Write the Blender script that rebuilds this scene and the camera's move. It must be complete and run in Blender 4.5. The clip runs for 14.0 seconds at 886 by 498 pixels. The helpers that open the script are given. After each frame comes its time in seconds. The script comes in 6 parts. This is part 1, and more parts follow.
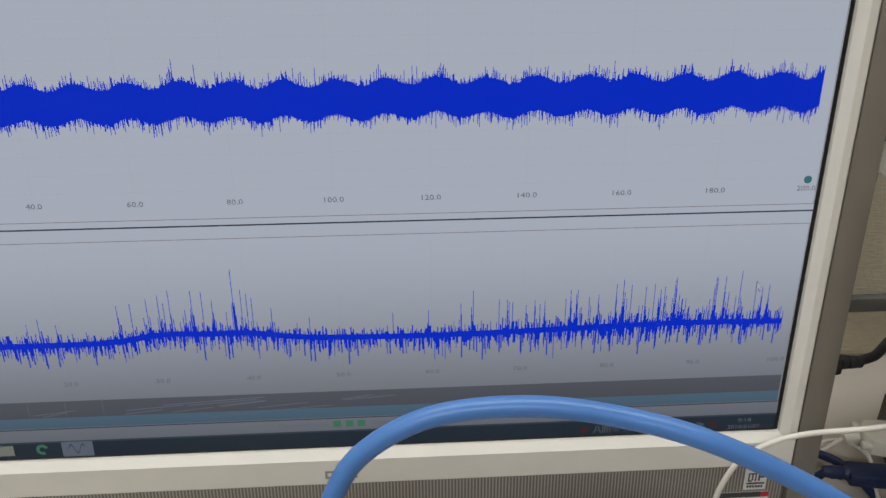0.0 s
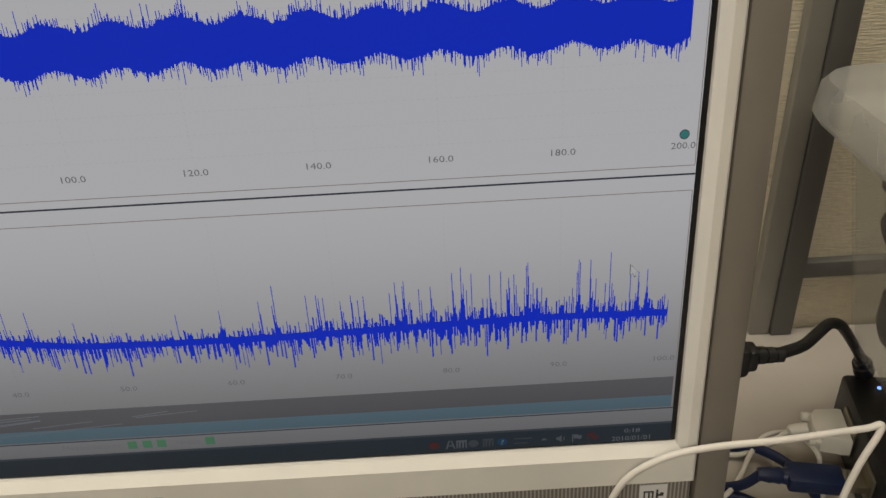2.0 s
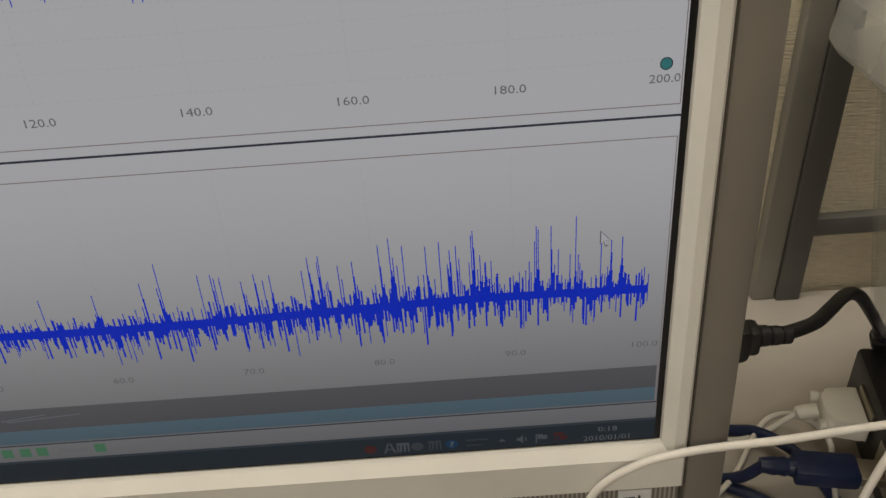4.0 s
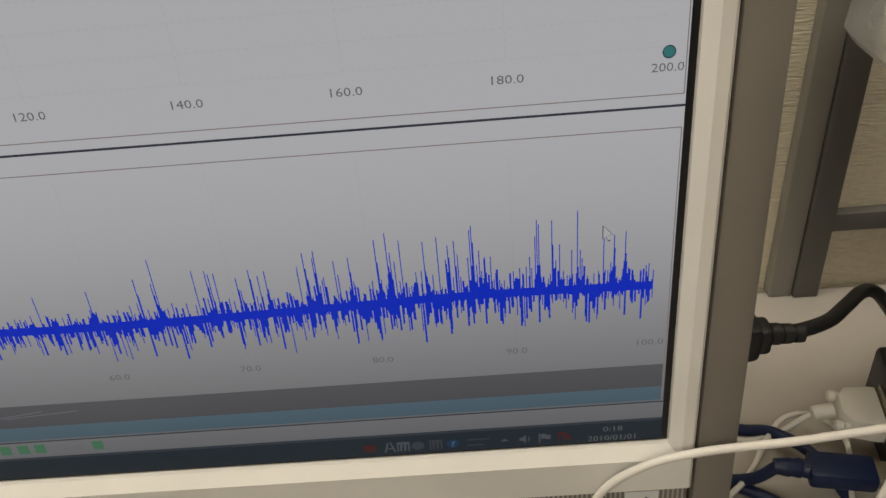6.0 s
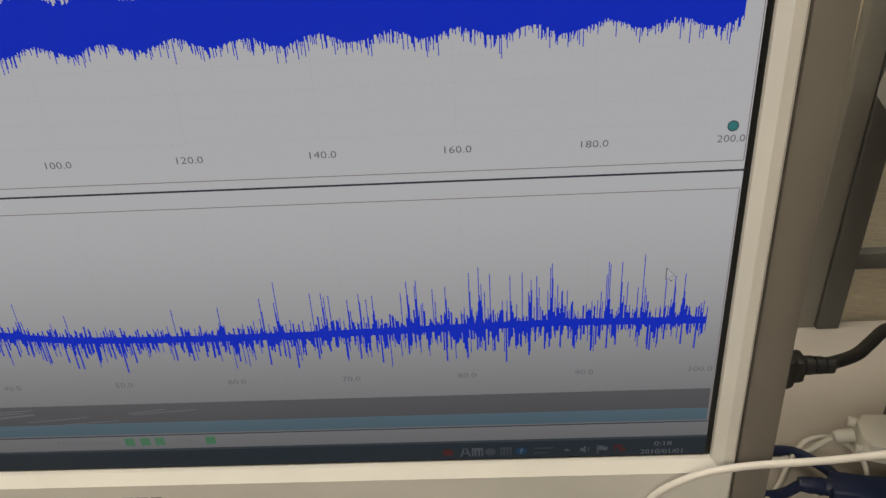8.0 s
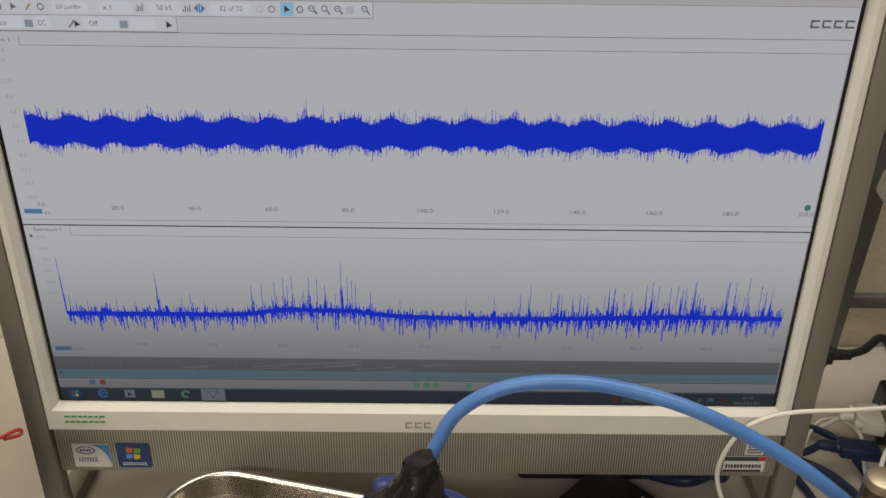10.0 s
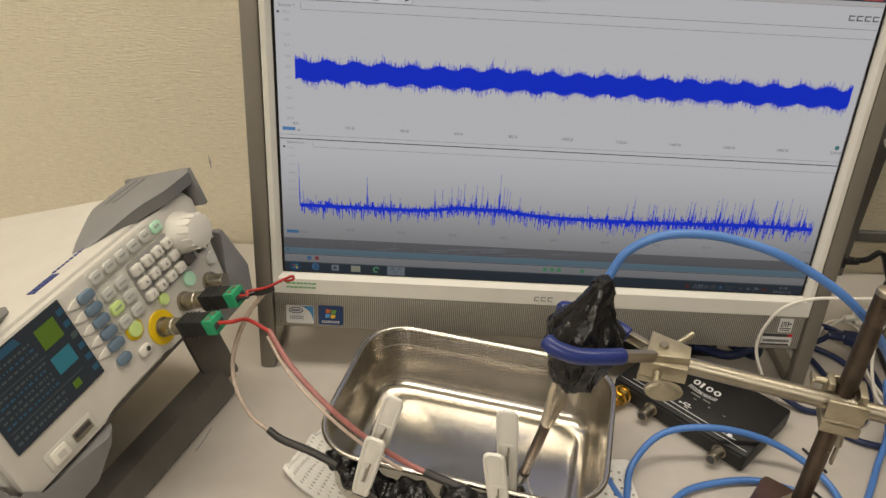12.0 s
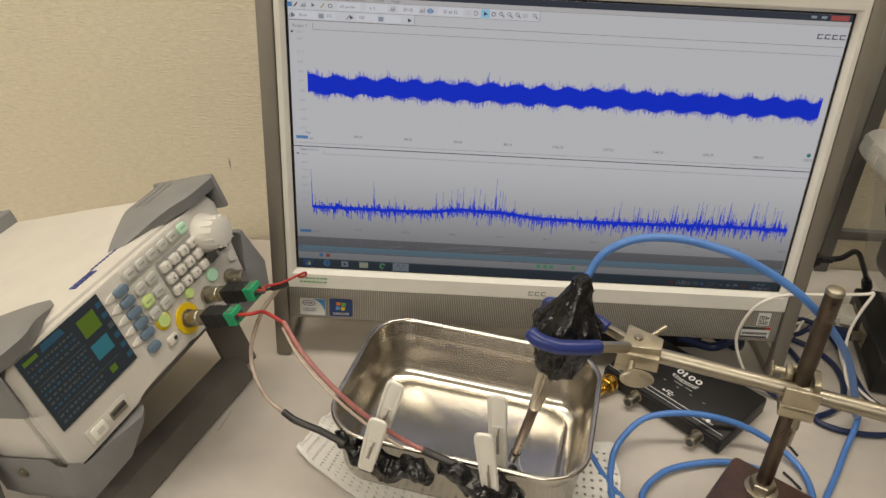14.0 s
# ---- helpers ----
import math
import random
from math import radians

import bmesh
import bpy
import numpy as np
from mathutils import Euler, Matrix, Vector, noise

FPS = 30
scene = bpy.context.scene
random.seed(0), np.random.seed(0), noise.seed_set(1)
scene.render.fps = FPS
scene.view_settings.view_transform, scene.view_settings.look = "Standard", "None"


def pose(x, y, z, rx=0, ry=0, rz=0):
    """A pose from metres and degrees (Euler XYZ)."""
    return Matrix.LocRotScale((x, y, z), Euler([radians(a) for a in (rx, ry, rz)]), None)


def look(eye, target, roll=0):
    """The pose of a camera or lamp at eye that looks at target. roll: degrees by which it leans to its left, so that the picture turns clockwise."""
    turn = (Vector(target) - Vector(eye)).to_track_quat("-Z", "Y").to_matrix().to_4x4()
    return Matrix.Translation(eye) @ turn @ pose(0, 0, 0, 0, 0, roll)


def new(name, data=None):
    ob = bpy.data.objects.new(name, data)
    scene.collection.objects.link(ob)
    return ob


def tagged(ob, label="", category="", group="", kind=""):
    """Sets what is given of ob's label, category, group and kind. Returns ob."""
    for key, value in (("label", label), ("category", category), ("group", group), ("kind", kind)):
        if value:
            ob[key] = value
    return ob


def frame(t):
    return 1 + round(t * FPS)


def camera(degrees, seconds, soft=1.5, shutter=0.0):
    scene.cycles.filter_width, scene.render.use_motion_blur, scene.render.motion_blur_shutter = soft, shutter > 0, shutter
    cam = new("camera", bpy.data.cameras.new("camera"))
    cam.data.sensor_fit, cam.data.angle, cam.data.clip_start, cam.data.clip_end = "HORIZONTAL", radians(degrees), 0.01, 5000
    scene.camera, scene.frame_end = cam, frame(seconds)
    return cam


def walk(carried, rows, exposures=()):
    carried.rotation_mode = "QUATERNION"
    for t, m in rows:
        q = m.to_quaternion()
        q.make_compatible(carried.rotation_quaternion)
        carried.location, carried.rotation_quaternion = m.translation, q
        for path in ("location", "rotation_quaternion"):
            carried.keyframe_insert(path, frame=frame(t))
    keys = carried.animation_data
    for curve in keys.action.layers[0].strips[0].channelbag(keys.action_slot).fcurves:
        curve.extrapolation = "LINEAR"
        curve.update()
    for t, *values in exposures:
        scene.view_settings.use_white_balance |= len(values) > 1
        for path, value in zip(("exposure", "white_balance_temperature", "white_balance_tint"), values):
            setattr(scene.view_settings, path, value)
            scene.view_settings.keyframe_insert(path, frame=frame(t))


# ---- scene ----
cam = camera(57.5, 14.0)
# the screen's own frame: it leans back by five degrees, 98 mm over the desk
BASE = pose(0, 0, 0.098, -5, 0, 0)
PATH = [
    (0, (0.032, -0.34, 0.248), (0.141, 1.504, -0.519), -0.3),
    (0.5, (0.063, -0.337, 0.248), (0.177, 1.516, -0.495), -0.7),
    (1, (0.095, -0.334, 0.242), (0.139, 1.515, -0.519), -2.1),
    (1.5, (0.112, -0.314, 0.237), (0.134, 1.512, -0.579), -2.7),
    (2, (0.13, -0.268, 0.229), (0.141, 1.525, -0.658), -3.1),
    (2.5, (0.145, -0.235, 0.215), (0.141, 1.54, -0.706), -3.9),
    (3, (0.154, -0.222, 0.208), (0.151, 1.543, -0.732), -4.2),
    (3.5, (0.154, -0.216, 0.205), (0.155, 1.533, -0.765), -4.1),
    (5.8, (0.164, -0.209, 0.202), (0.083, 1.522, -0.797), -5.1),
    (6, (0.162, -0.208, 0.2), (0.1, 1.529, -0.79), -5.1),
    (6.5, (0.162, -0.207, 0.201), (0.087, 1.529, -0.789), -5.2),
    (7, (0.161, -0.207, 0.203), (0.083, 1.529, -0.786), -5.1),
    (7.5, (0.154, -0.212, 0.21), (0.077, 1.526, -0.777), -4.5),
    (7.7, (0.147, -0.221, 0.217), (0.065, 1.52, -0.765), -3.9),
    (9.8, (0.037, -0.394, 0.297), (0.03, 1.418, -0.55), -0.0),
    (10, (0.012, -0.419, 0.305), (0.022, 1.391, -0.546), 0.7),
    (10.2, (-0.011, -0.453, 0.304), (-0.006, 1.375, -0.508), 1.4),
    (10.5, (-0.038, -0.487, 0.315), (-0.03, 1.338, -0.504), 1.8),
    (11, (-0.075, -0.544, 0.32), (-0.061, 1.272, -0.52), 2.3),
    (11.5, (-0.093, -0.584, 0.333), (-0.062, 1.209, -0.553), 2.7),
    (12, (-0.101, -0.608, 0.341), (-0.066, 1.171, -0.572), 3.3),
    (12.5, (-0.102, -0.621, 0.351), (-0.065, 1.145, -0.586), 3.7),
    (13, (-0.097, -0.636, 0.359), (-0.069, 1.129, -0.581), 3.5),
    (13.5, (-0.093, -0.649, 0.368), (-0.08, 1.119, -0.567), 3.5),
    (14, (-0.088, -0.655, 0.375), (-0.093, 1.111, -0.563), 2.9),
]
EXPOSURES = [(0, -0.15, 6050, 10), (0.5, -0.16, 6350, 10), (1.5, -0.22, 6750, 10), (2.5, -0.30, 7000, 10), (3.2, -0.45, 6900, 10), (6, -0.22, 6900, 10), (7.7, -0.22, 6950, 10), (10.2, -0.14, 6800, 10), (12, -0.08, 6900, 10), (14, -0.06, 6850, 10)]
walk(cam, [(t, BASE @ look(eye, target, roll)) for t, eye, target, roll in PATH], EXPOSURES)

# ---- world and light ----
world = bpy.data.worlds.new("room_world")
scene.world = world
world.use_nodes = True
world.node_tree.nodes["Background"].inputs[0].default_value = (0.9, 0.95, 1.0, 1)
world.node_tree.nodes["Background"].inputs[1].default_value = 0.05


def area_lamp(name, m, sx, sy, watts, colour):
    data = bpy.data.lights.new(name, "AREA")
    data.shape, data.size, data.size_y = "RECTANGLE", sx, sy
    data.energy, data.color = watts, colour
    ob = new(name, data)
    ob.matrix_world = m
    return ob


# two rows of fluorescent tubes on the office ceiling
LAMP = (1.0, 0.94, 0.835)
for lamp_x, lamp_y, watts in ((-0.20, -0.06, 21), (-1.0, -2.0, 47)):
    area_lamp("tube_lamp", pose(lamp_x, lamp_y, 1.70), 2.2, 0.28, watts, LAMP)


# ---- materials ----
def material(name, colour, rough=0.5, metal=0.0, var=0.08, scale=40.0, bump=0.0, bump_scale=300.0, stretch=(1, 1, 1), coat=0.0, emit=None, emit_strength=1.0, transmission=0.0, ior=1.45, alpha=1.0, rough_var=0.0, dirt=0.0):
    m = bpy.data.materials.new(name)
    m.use_nodes = True
    nt = m.node_tree
    b = nt.nodes["Principled BSDF"]
    b.inputs["Roughness"].default_value = rough
    b.inputs["Metallic"].default_value = metal
    b.inputs["IOR"].default_value = ior
    b.inputs["Coat Weight"].default_value = coat
    b.inputs["Transmission Weight"].default_value = transmission
    b.inputs["Alpha"].default_value = alpha
    co = nt.nodes.new("ShaderNodeTexCoord")
    mp = nt.nodes.new("ShaderNodeMapping")
    mp.inputs["Scale"].default_value = stretch
    nt.links.new(co.outputs["Object"], mp.inputs[0])
    if var > 0:
        n1 = nt.nodes.new("ShaderNodeTexNoise")
        n1.inputs["Scale"].default_value, n1.inputs["Detail"].default_value = scale, 6
        nt.links.new(mp.outputs[0], n1.inputs["Vector"])
        ramp = nt.nodes.new("ShaderNodeMapRange")
        ramp.inputs["From Min"].default_value, ramp.inputs["From Max"].default_value = 0.3, 0.7
        ramp.inputs["To Min"].default_value, ramp.inputs["To Max"].default_value = 1 - var, 1 + var
        nt.links.new(n1.outputs["Fac"], ramp.inputs["Value"])
        mul = nt.nodes.new("ShaderNodeVectorMath")
        mul.operation = "MULTIPLY"
        mul.inputs[0].default_value = colour[:3]
        nt.links.new(ramp.outputs[0], mul.inputs[1])
        last = mul.outputs[0]
        if dirt > 0:
            n3 = nt.nodes.new("ShaderNodeTexNoise")
            n3.inputs["Scale"].default_value, n3.inputs["Detail"].default_value = scale * 0.15, 8
            nt.links.new(co.outputs["Object"], n3.inputs["Vector"])
            r3 = nt.nodes.new("ShaderNodeMapRange")
            r3.inputs["From Min"].default_value, r3.inputs["From Max"].default_value = 0.4, 0.75
            r3.inputs["To Min"].default_value, r3.inputs["To Max"].default_value = 1, 1 - dirt
            nt.links.new(n3.outputs["Fac"], r3.inputs["Value"])
            m2 = nt.nodes.new("ShaderNodeVectorMath")
            m2.operation = "MULTIPLY"
            nt.links.new(last, m2.inputs[0])
            nt.links.new(r3.outputs[0], m2.inputs[1])
            last = m2.outputs[0]
        nt.links.new(last, b.inputs["Base Color"])
        if rough_var > 0:
            r4 = nt.nodes.new("ShaderNodeMapRange")
            r4.inputs["From Min"].default_value, r4.inputs["From Max"].default_value = 0.3, 0.7
            r4.inputs["To Min"].default_value, r4.inputs["To Max"].default_value = rough - rough_var, rough + rough_var
            nt.links.new(n1.outputs["Fac"], r4.inputs["Value"])
            nt.links.new(r4.outputs[0], b.inputs["Roughness"])
    else:
        b.inputs["Base Color"].default_value = (*colour[:3], 1)
    if bump > 0:
        n2 = nt.nodes.new("ShaderNodeTexNoise")
        n2.inputs["Scale"].default_value, n2.inputs["Detail"].default_value = bump_scale, 4
        nt.links.new(mp.outputs[0], n2.inputs["Vector"])
        bp = nt.nodes.new("ShaderNodeBump")
        bp.inputs["Strength"].default_value, bp.inputs["Distance"].default_value = bump, 0.001
        nt.links.new(n2.outputs["Fac"], bp.inputs["Height"])
        nt.links.new(bp.outputs[0], b.inputs["Normal"])
    if emit:
        b.inputs["Emission Color"].default_value = (*emit, 1)
        b.inputs["Emission Strength"].default_value = emit_strength
    return m


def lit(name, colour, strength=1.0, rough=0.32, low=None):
    """A lit area of a display. low: share of the light kept at the panel's foot; the dimming at steep view angles is
    painted into the emission as a fixed fade.
    """
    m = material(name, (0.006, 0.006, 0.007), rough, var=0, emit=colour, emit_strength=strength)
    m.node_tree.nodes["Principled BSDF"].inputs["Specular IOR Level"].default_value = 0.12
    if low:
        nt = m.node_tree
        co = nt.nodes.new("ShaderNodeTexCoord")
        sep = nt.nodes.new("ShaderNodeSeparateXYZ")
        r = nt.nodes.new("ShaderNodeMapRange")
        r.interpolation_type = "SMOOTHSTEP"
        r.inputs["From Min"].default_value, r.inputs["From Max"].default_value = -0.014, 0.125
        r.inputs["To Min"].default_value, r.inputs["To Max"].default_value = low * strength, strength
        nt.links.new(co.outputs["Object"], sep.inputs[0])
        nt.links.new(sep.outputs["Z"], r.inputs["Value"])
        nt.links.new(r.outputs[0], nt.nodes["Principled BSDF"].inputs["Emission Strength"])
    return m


M = {}
M["white_plastic"] = material("white_plastic", (0.74, 0.725, 0.68), 0.35, var=0.03, bump=0.05, bump_scale=900)
M["ivory_plastic"] = material("ivory_plastic", (0.70, 0.68, 0.62), 0.4, var=0.03, scale=25, bump=0.06, bump_scale=900)
M["silver_paint"] = material("silver_paint", (0.235, 0.215, 0.188), 0.42, metal=0.3, var=0.03, bump=0.08, bump_scale=1500)
M["black_plastic"] = material("black_plastic", (0.014, 0.014, 0.015), 0.45, var=0.15, bump=0.15, bump_scale=1200)
M["screen_border"] = material("screen_border", (0.006, 0.006, 0.007), 0.35, var=0)
M["desk"] = material("desk_laminate", (0.505, 0.468, 0.43), 0.42, var=0.03, scale=60, bump=0.04, bump_scale=600, rough_var=0.06, dirt=0.06)
M["steel"] = material("stainless_steel", (0.60, 0.565, 0.505), 0.21, metal=1.0, var=0.03, scale=30)
M["satin_steel"] = material("satin_steel", (0.38, 0.345, 0.28), 0.42, metal=1.0, var=0.06, scale=80, bump=0.05, bump_scale=500, rough_var=0.08)
M["cast_metal"] = material("cast_nickel", (0.46, 0.41, 0.31), 0.42, metal=0.85, var=0.10, scale=120, bump=0.3, bump_scale=700, rough_var=0.1)
M["dark_steel"] = material("browned_steel", (0.12, 0.092, 0.074), 0.36, metal=0.9, var=0.15, scale=90, bump=0.1, bump_scale=500, rough_var=0.1)
M["brown_enamel"] = material("brown_enamel", (0.075, 0.04, 0.032), 0.32, var=0.2, scale=60, bump=0.25, bump_scale=300, coat=0.2)
M["gold"] = material("brass_gold", (0.83, 0.56, 0.16), 0.22, metal=1.0, var=0.05)
M["blue_cable"] = material("blue_cable_jacket", (0.075, 0.20, 0.53), 0.33, var=0.05, scale=60, bump=0.05, bump_scale=500)
M["navy_cable"] = material("navy_cable_jacket", (0.012, 0.022, 0.07), 0.4, var=0.1)
M["white_cable"] = material("white_cable_jacket", (0.74, 0.71, 0.66), 0.4, var=0.04)
M["red_wire"] = material("red_wire_jacket", (0.42, 0.035, 0.03), 0.35, var=0.08)
M["pink_sleeve"] = material("clear_red_wire_sleeve", (0.33, 0.125, 0.115), 0.25, var=0.15, scale=150, coat=0.4)
M["clear_sleeve"] = material("clear_white_wire_sleeve", (0.46, 0.37, 0.31), 0.25, var=0.15, scale=150, coat=0.4)
M["shrink"] = material("black_shrink_tube", (0.03, 0.028, 0.028), 0.3, var=0.2, bump=0.2, bump_scale=400)
M["goo"] = material("black_sealing_putty", (0.007, 0.007, 0.008), 0.22, var=0.3, scale=120, bump=1.0, bump_scale=210, rough_var=0.1)
M["blue_grip"] = material("blue_vinyl_coat", (0.02, 0.035, 0.17), 0.3, var=0.1, bump=0.1, bump_scale=200)
M["cloth"] = material("white_cotton_wiper", (0.78, 0.765, 0.73), 0.9, var=0.05, scale=200, bump=0.6, bump_scale=900)
M["gen_white"] = material("instrument_shell", (0.57, 0.55, 0.515), 0.42, var=0.03, bump=0.1, bump_scale=1500)
M["gen_grey"] = material("grey_rubber_bumper", (0.20, 0.20, 0.205), 0.55, var=0.06, bump=0.2, bump_scale=1200)
M["gen_dark"] = material("dark_grey_handle", (0.12, 0.112, 0.10), 0.5, var=0.08, bump=0.15, bump_scale=900)
M["key_white"] = material("white_rubber_key", (0.64, 0.62, 0.58), 0.5, var=0.02)
M["key_grey"] = material("pale_grey_key", (0.50, 0.50, 0.48), 0.5, var=0.03)
M["key_blue"] = material("slate_blue_key", (0.13, 0.19, 0.26), 0.45, var=0.05)
M["key_green"] = material("lit_green_key", (0.40, 0.60, 0.47), 0.45, var=0.03, emit=(0.25, 0.7, 0.4), emit_strength=0.12)
M["key_lime"] = material("lit_yellow_green_key", (0.48, 0.60, 0.26), 0.45, var=0.03, emit=(0.5, 0.75, 0.08), emit_strength=0.10)
M["panel_inset"] = material("panel_inset", (0.52, 0.51, 0.47), 0.5, var=0.02)
M["yellow"] = material("yellow_ring", (0.70, 0.48, 0.01), 0.45, var=0.05)
M["green_block"] = material("green_terminal_block", (0.02, 0.30, 0.14), 0.4, var=0.05)
# black level raised to paint in the pale haze reflected by the display
M["lcd_black"] = lit("instrument_display", (0.020, 0.024, 0.027), 1.0, 0.2)
M["lcd_green"] = lit("display_green", (0.065, 0.11, 0.012))
M["lcd_teal"] = lit("display_teal", (0.022, 0.115, 0.14))
M["lcd_grey"] = lit("display_grey", (0.045, 0.055, 0.053))
M["lcd_blue"] = lit("display_blue", (0.018, 0.055, 0.085))
M["ink"] = material("dark_print", (0.05, 0.05, 0.055), 0.5, var=0)
M["ink_white"] = material("white_print", (0.75, 0.76, 0.78), 0.5, var=0)
M["ink_grey"] = material("grey_print", (0.30, 0.30, 0.29), 0.5, var=0)
M["ink_green"] = material("green_print", (0.12, 0.34, 0.14), 0.5, var=0)
M["ink_navy"] = material("navy_print", (0.03, 0.05, 0.2), 0.5, var=0)
M["ink_red"] = material("red_print", (0.55, 0.03, 0.03), 0.5, var=0)
M["sticker_white"] = material("sticker_white", (0.75, 0.76, 0.76), 0.3, var=0.02)
M["sticker_blue"] = material("sticker_blue", (0.06, 0.28, 0.58), 0.25, var=0.1)
M["sticker_navy"] = material("sticker_navy", (0.015, 0.05, 0.18), 0.25, var=0.15)
M["sticker_orange"] = material("sticker_orange", (0.75, 0.20, 0.03), 0.3, var=0.05)
M["sticker_green"] = material("sticker_green", (0.18, 0.45, 0.06), 0.3, var=0.05)
M["sticker_sky"] = material("sticker_sky", (0.1, 0.35, 0.75), 0.3, var=0.05)
M["sticker_yellow"] = material("sticker_yellow", (0.8, 0.55, 0.05), 0.3, var=0.05)
M["post_light"] = material("pale_metal_post", (0.31, 0.30, 0.27), 0.5, var=0.03)
M["post_dark"] = material("grey_rail_post_shade", (0.13, 0.128, 0.12), 0.5, var=0.04)
M["bin"] = material("translucent_plastic", (0.55, 0.55, 0.54), 0.25, var=0.06, scale=20, alpha=0.13)
M["lid"] = material("milky_plastic_lid", (0.50, 0.51, 0.51), 0.35, var=0.03, alpha=0.38)
M["card"] = material("beige_card", (0.50, 0.45, 0.37), 0.8, var=0.05, bump=0.1)
M["led"] = lit("blue_led", (0.15, 0.3, 1.0), 2.5)
M["room_white"] = material("ceiling_board", (0.75, 0.74, 0.70), 0.9, var=0.03)
M["room_dark"] = material("grey_wall_paint", (0.34, 0.325, 0.30), 0.8, var=0.05)
M["room_grey"] = material("office_wall", (0.42, 0.40, 0.36), 0.9, var=0.05)
M["carpet"] = material("carpet_tile", (0.14, 0.14, 0.15), 0.95, var=0.2, scale=300)
M["black_hose"] = material("black_rubber", (0.015, 0.015, 0.016), 0.45, var=0.1)
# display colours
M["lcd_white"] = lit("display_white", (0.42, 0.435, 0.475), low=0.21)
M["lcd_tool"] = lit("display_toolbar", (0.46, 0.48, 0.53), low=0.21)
M["lcd_wave"] = lit("display_trace_blue", (0.001, 0.022, 0.50))
M["lcd_line"] = lit("display_line", (0.10, 0.105, 0.12))
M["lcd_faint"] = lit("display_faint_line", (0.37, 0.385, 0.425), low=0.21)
M["lcd_brown"] = lit("display_frame_line", (0.20, 0.17, 0.17))
M["lcd_text"] = lit("display_text", (0.12, 0.125, 0.14))
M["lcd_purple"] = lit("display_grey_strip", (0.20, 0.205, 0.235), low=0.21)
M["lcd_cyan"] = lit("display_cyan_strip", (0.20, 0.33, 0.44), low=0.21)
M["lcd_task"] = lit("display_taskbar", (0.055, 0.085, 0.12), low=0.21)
M["lcd_title"] = lit("display_title_bar", (0.03, 0.035, 0.05))
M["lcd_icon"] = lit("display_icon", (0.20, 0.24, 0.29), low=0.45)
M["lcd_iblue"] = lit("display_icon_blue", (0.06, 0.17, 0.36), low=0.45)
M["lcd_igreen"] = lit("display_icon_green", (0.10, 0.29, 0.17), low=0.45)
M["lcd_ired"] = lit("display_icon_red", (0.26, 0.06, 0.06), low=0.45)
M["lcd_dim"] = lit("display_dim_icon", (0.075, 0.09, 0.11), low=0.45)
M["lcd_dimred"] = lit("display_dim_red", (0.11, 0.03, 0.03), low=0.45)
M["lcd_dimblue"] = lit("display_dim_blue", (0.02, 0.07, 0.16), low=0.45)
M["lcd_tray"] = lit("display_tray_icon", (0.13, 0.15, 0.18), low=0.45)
M["lcd_menu"] = lit("display_menu_row", (0.36, 0.36, 0.38))
M["lcd_field"] = lit("display_field", (0.50, 0.52, 0.58))
M["lcd_pressed"] = lit("display_pressed_tool", (0.22, 0.42, 0.60))
M["lcd_iyellow"] = lit("display_icon_yellow", (0.30, 0.24, 0.06))
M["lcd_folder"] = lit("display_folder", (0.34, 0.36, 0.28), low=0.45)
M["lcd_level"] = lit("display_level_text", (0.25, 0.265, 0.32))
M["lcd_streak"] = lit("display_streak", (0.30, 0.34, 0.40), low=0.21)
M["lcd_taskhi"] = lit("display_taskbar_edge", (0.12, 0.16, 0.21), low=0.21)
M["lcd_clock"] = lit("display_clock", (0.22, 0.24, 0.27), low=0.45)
M["lcd_dot"] = lit("display_teal_dot", (0.03, 0.16, 0.17))


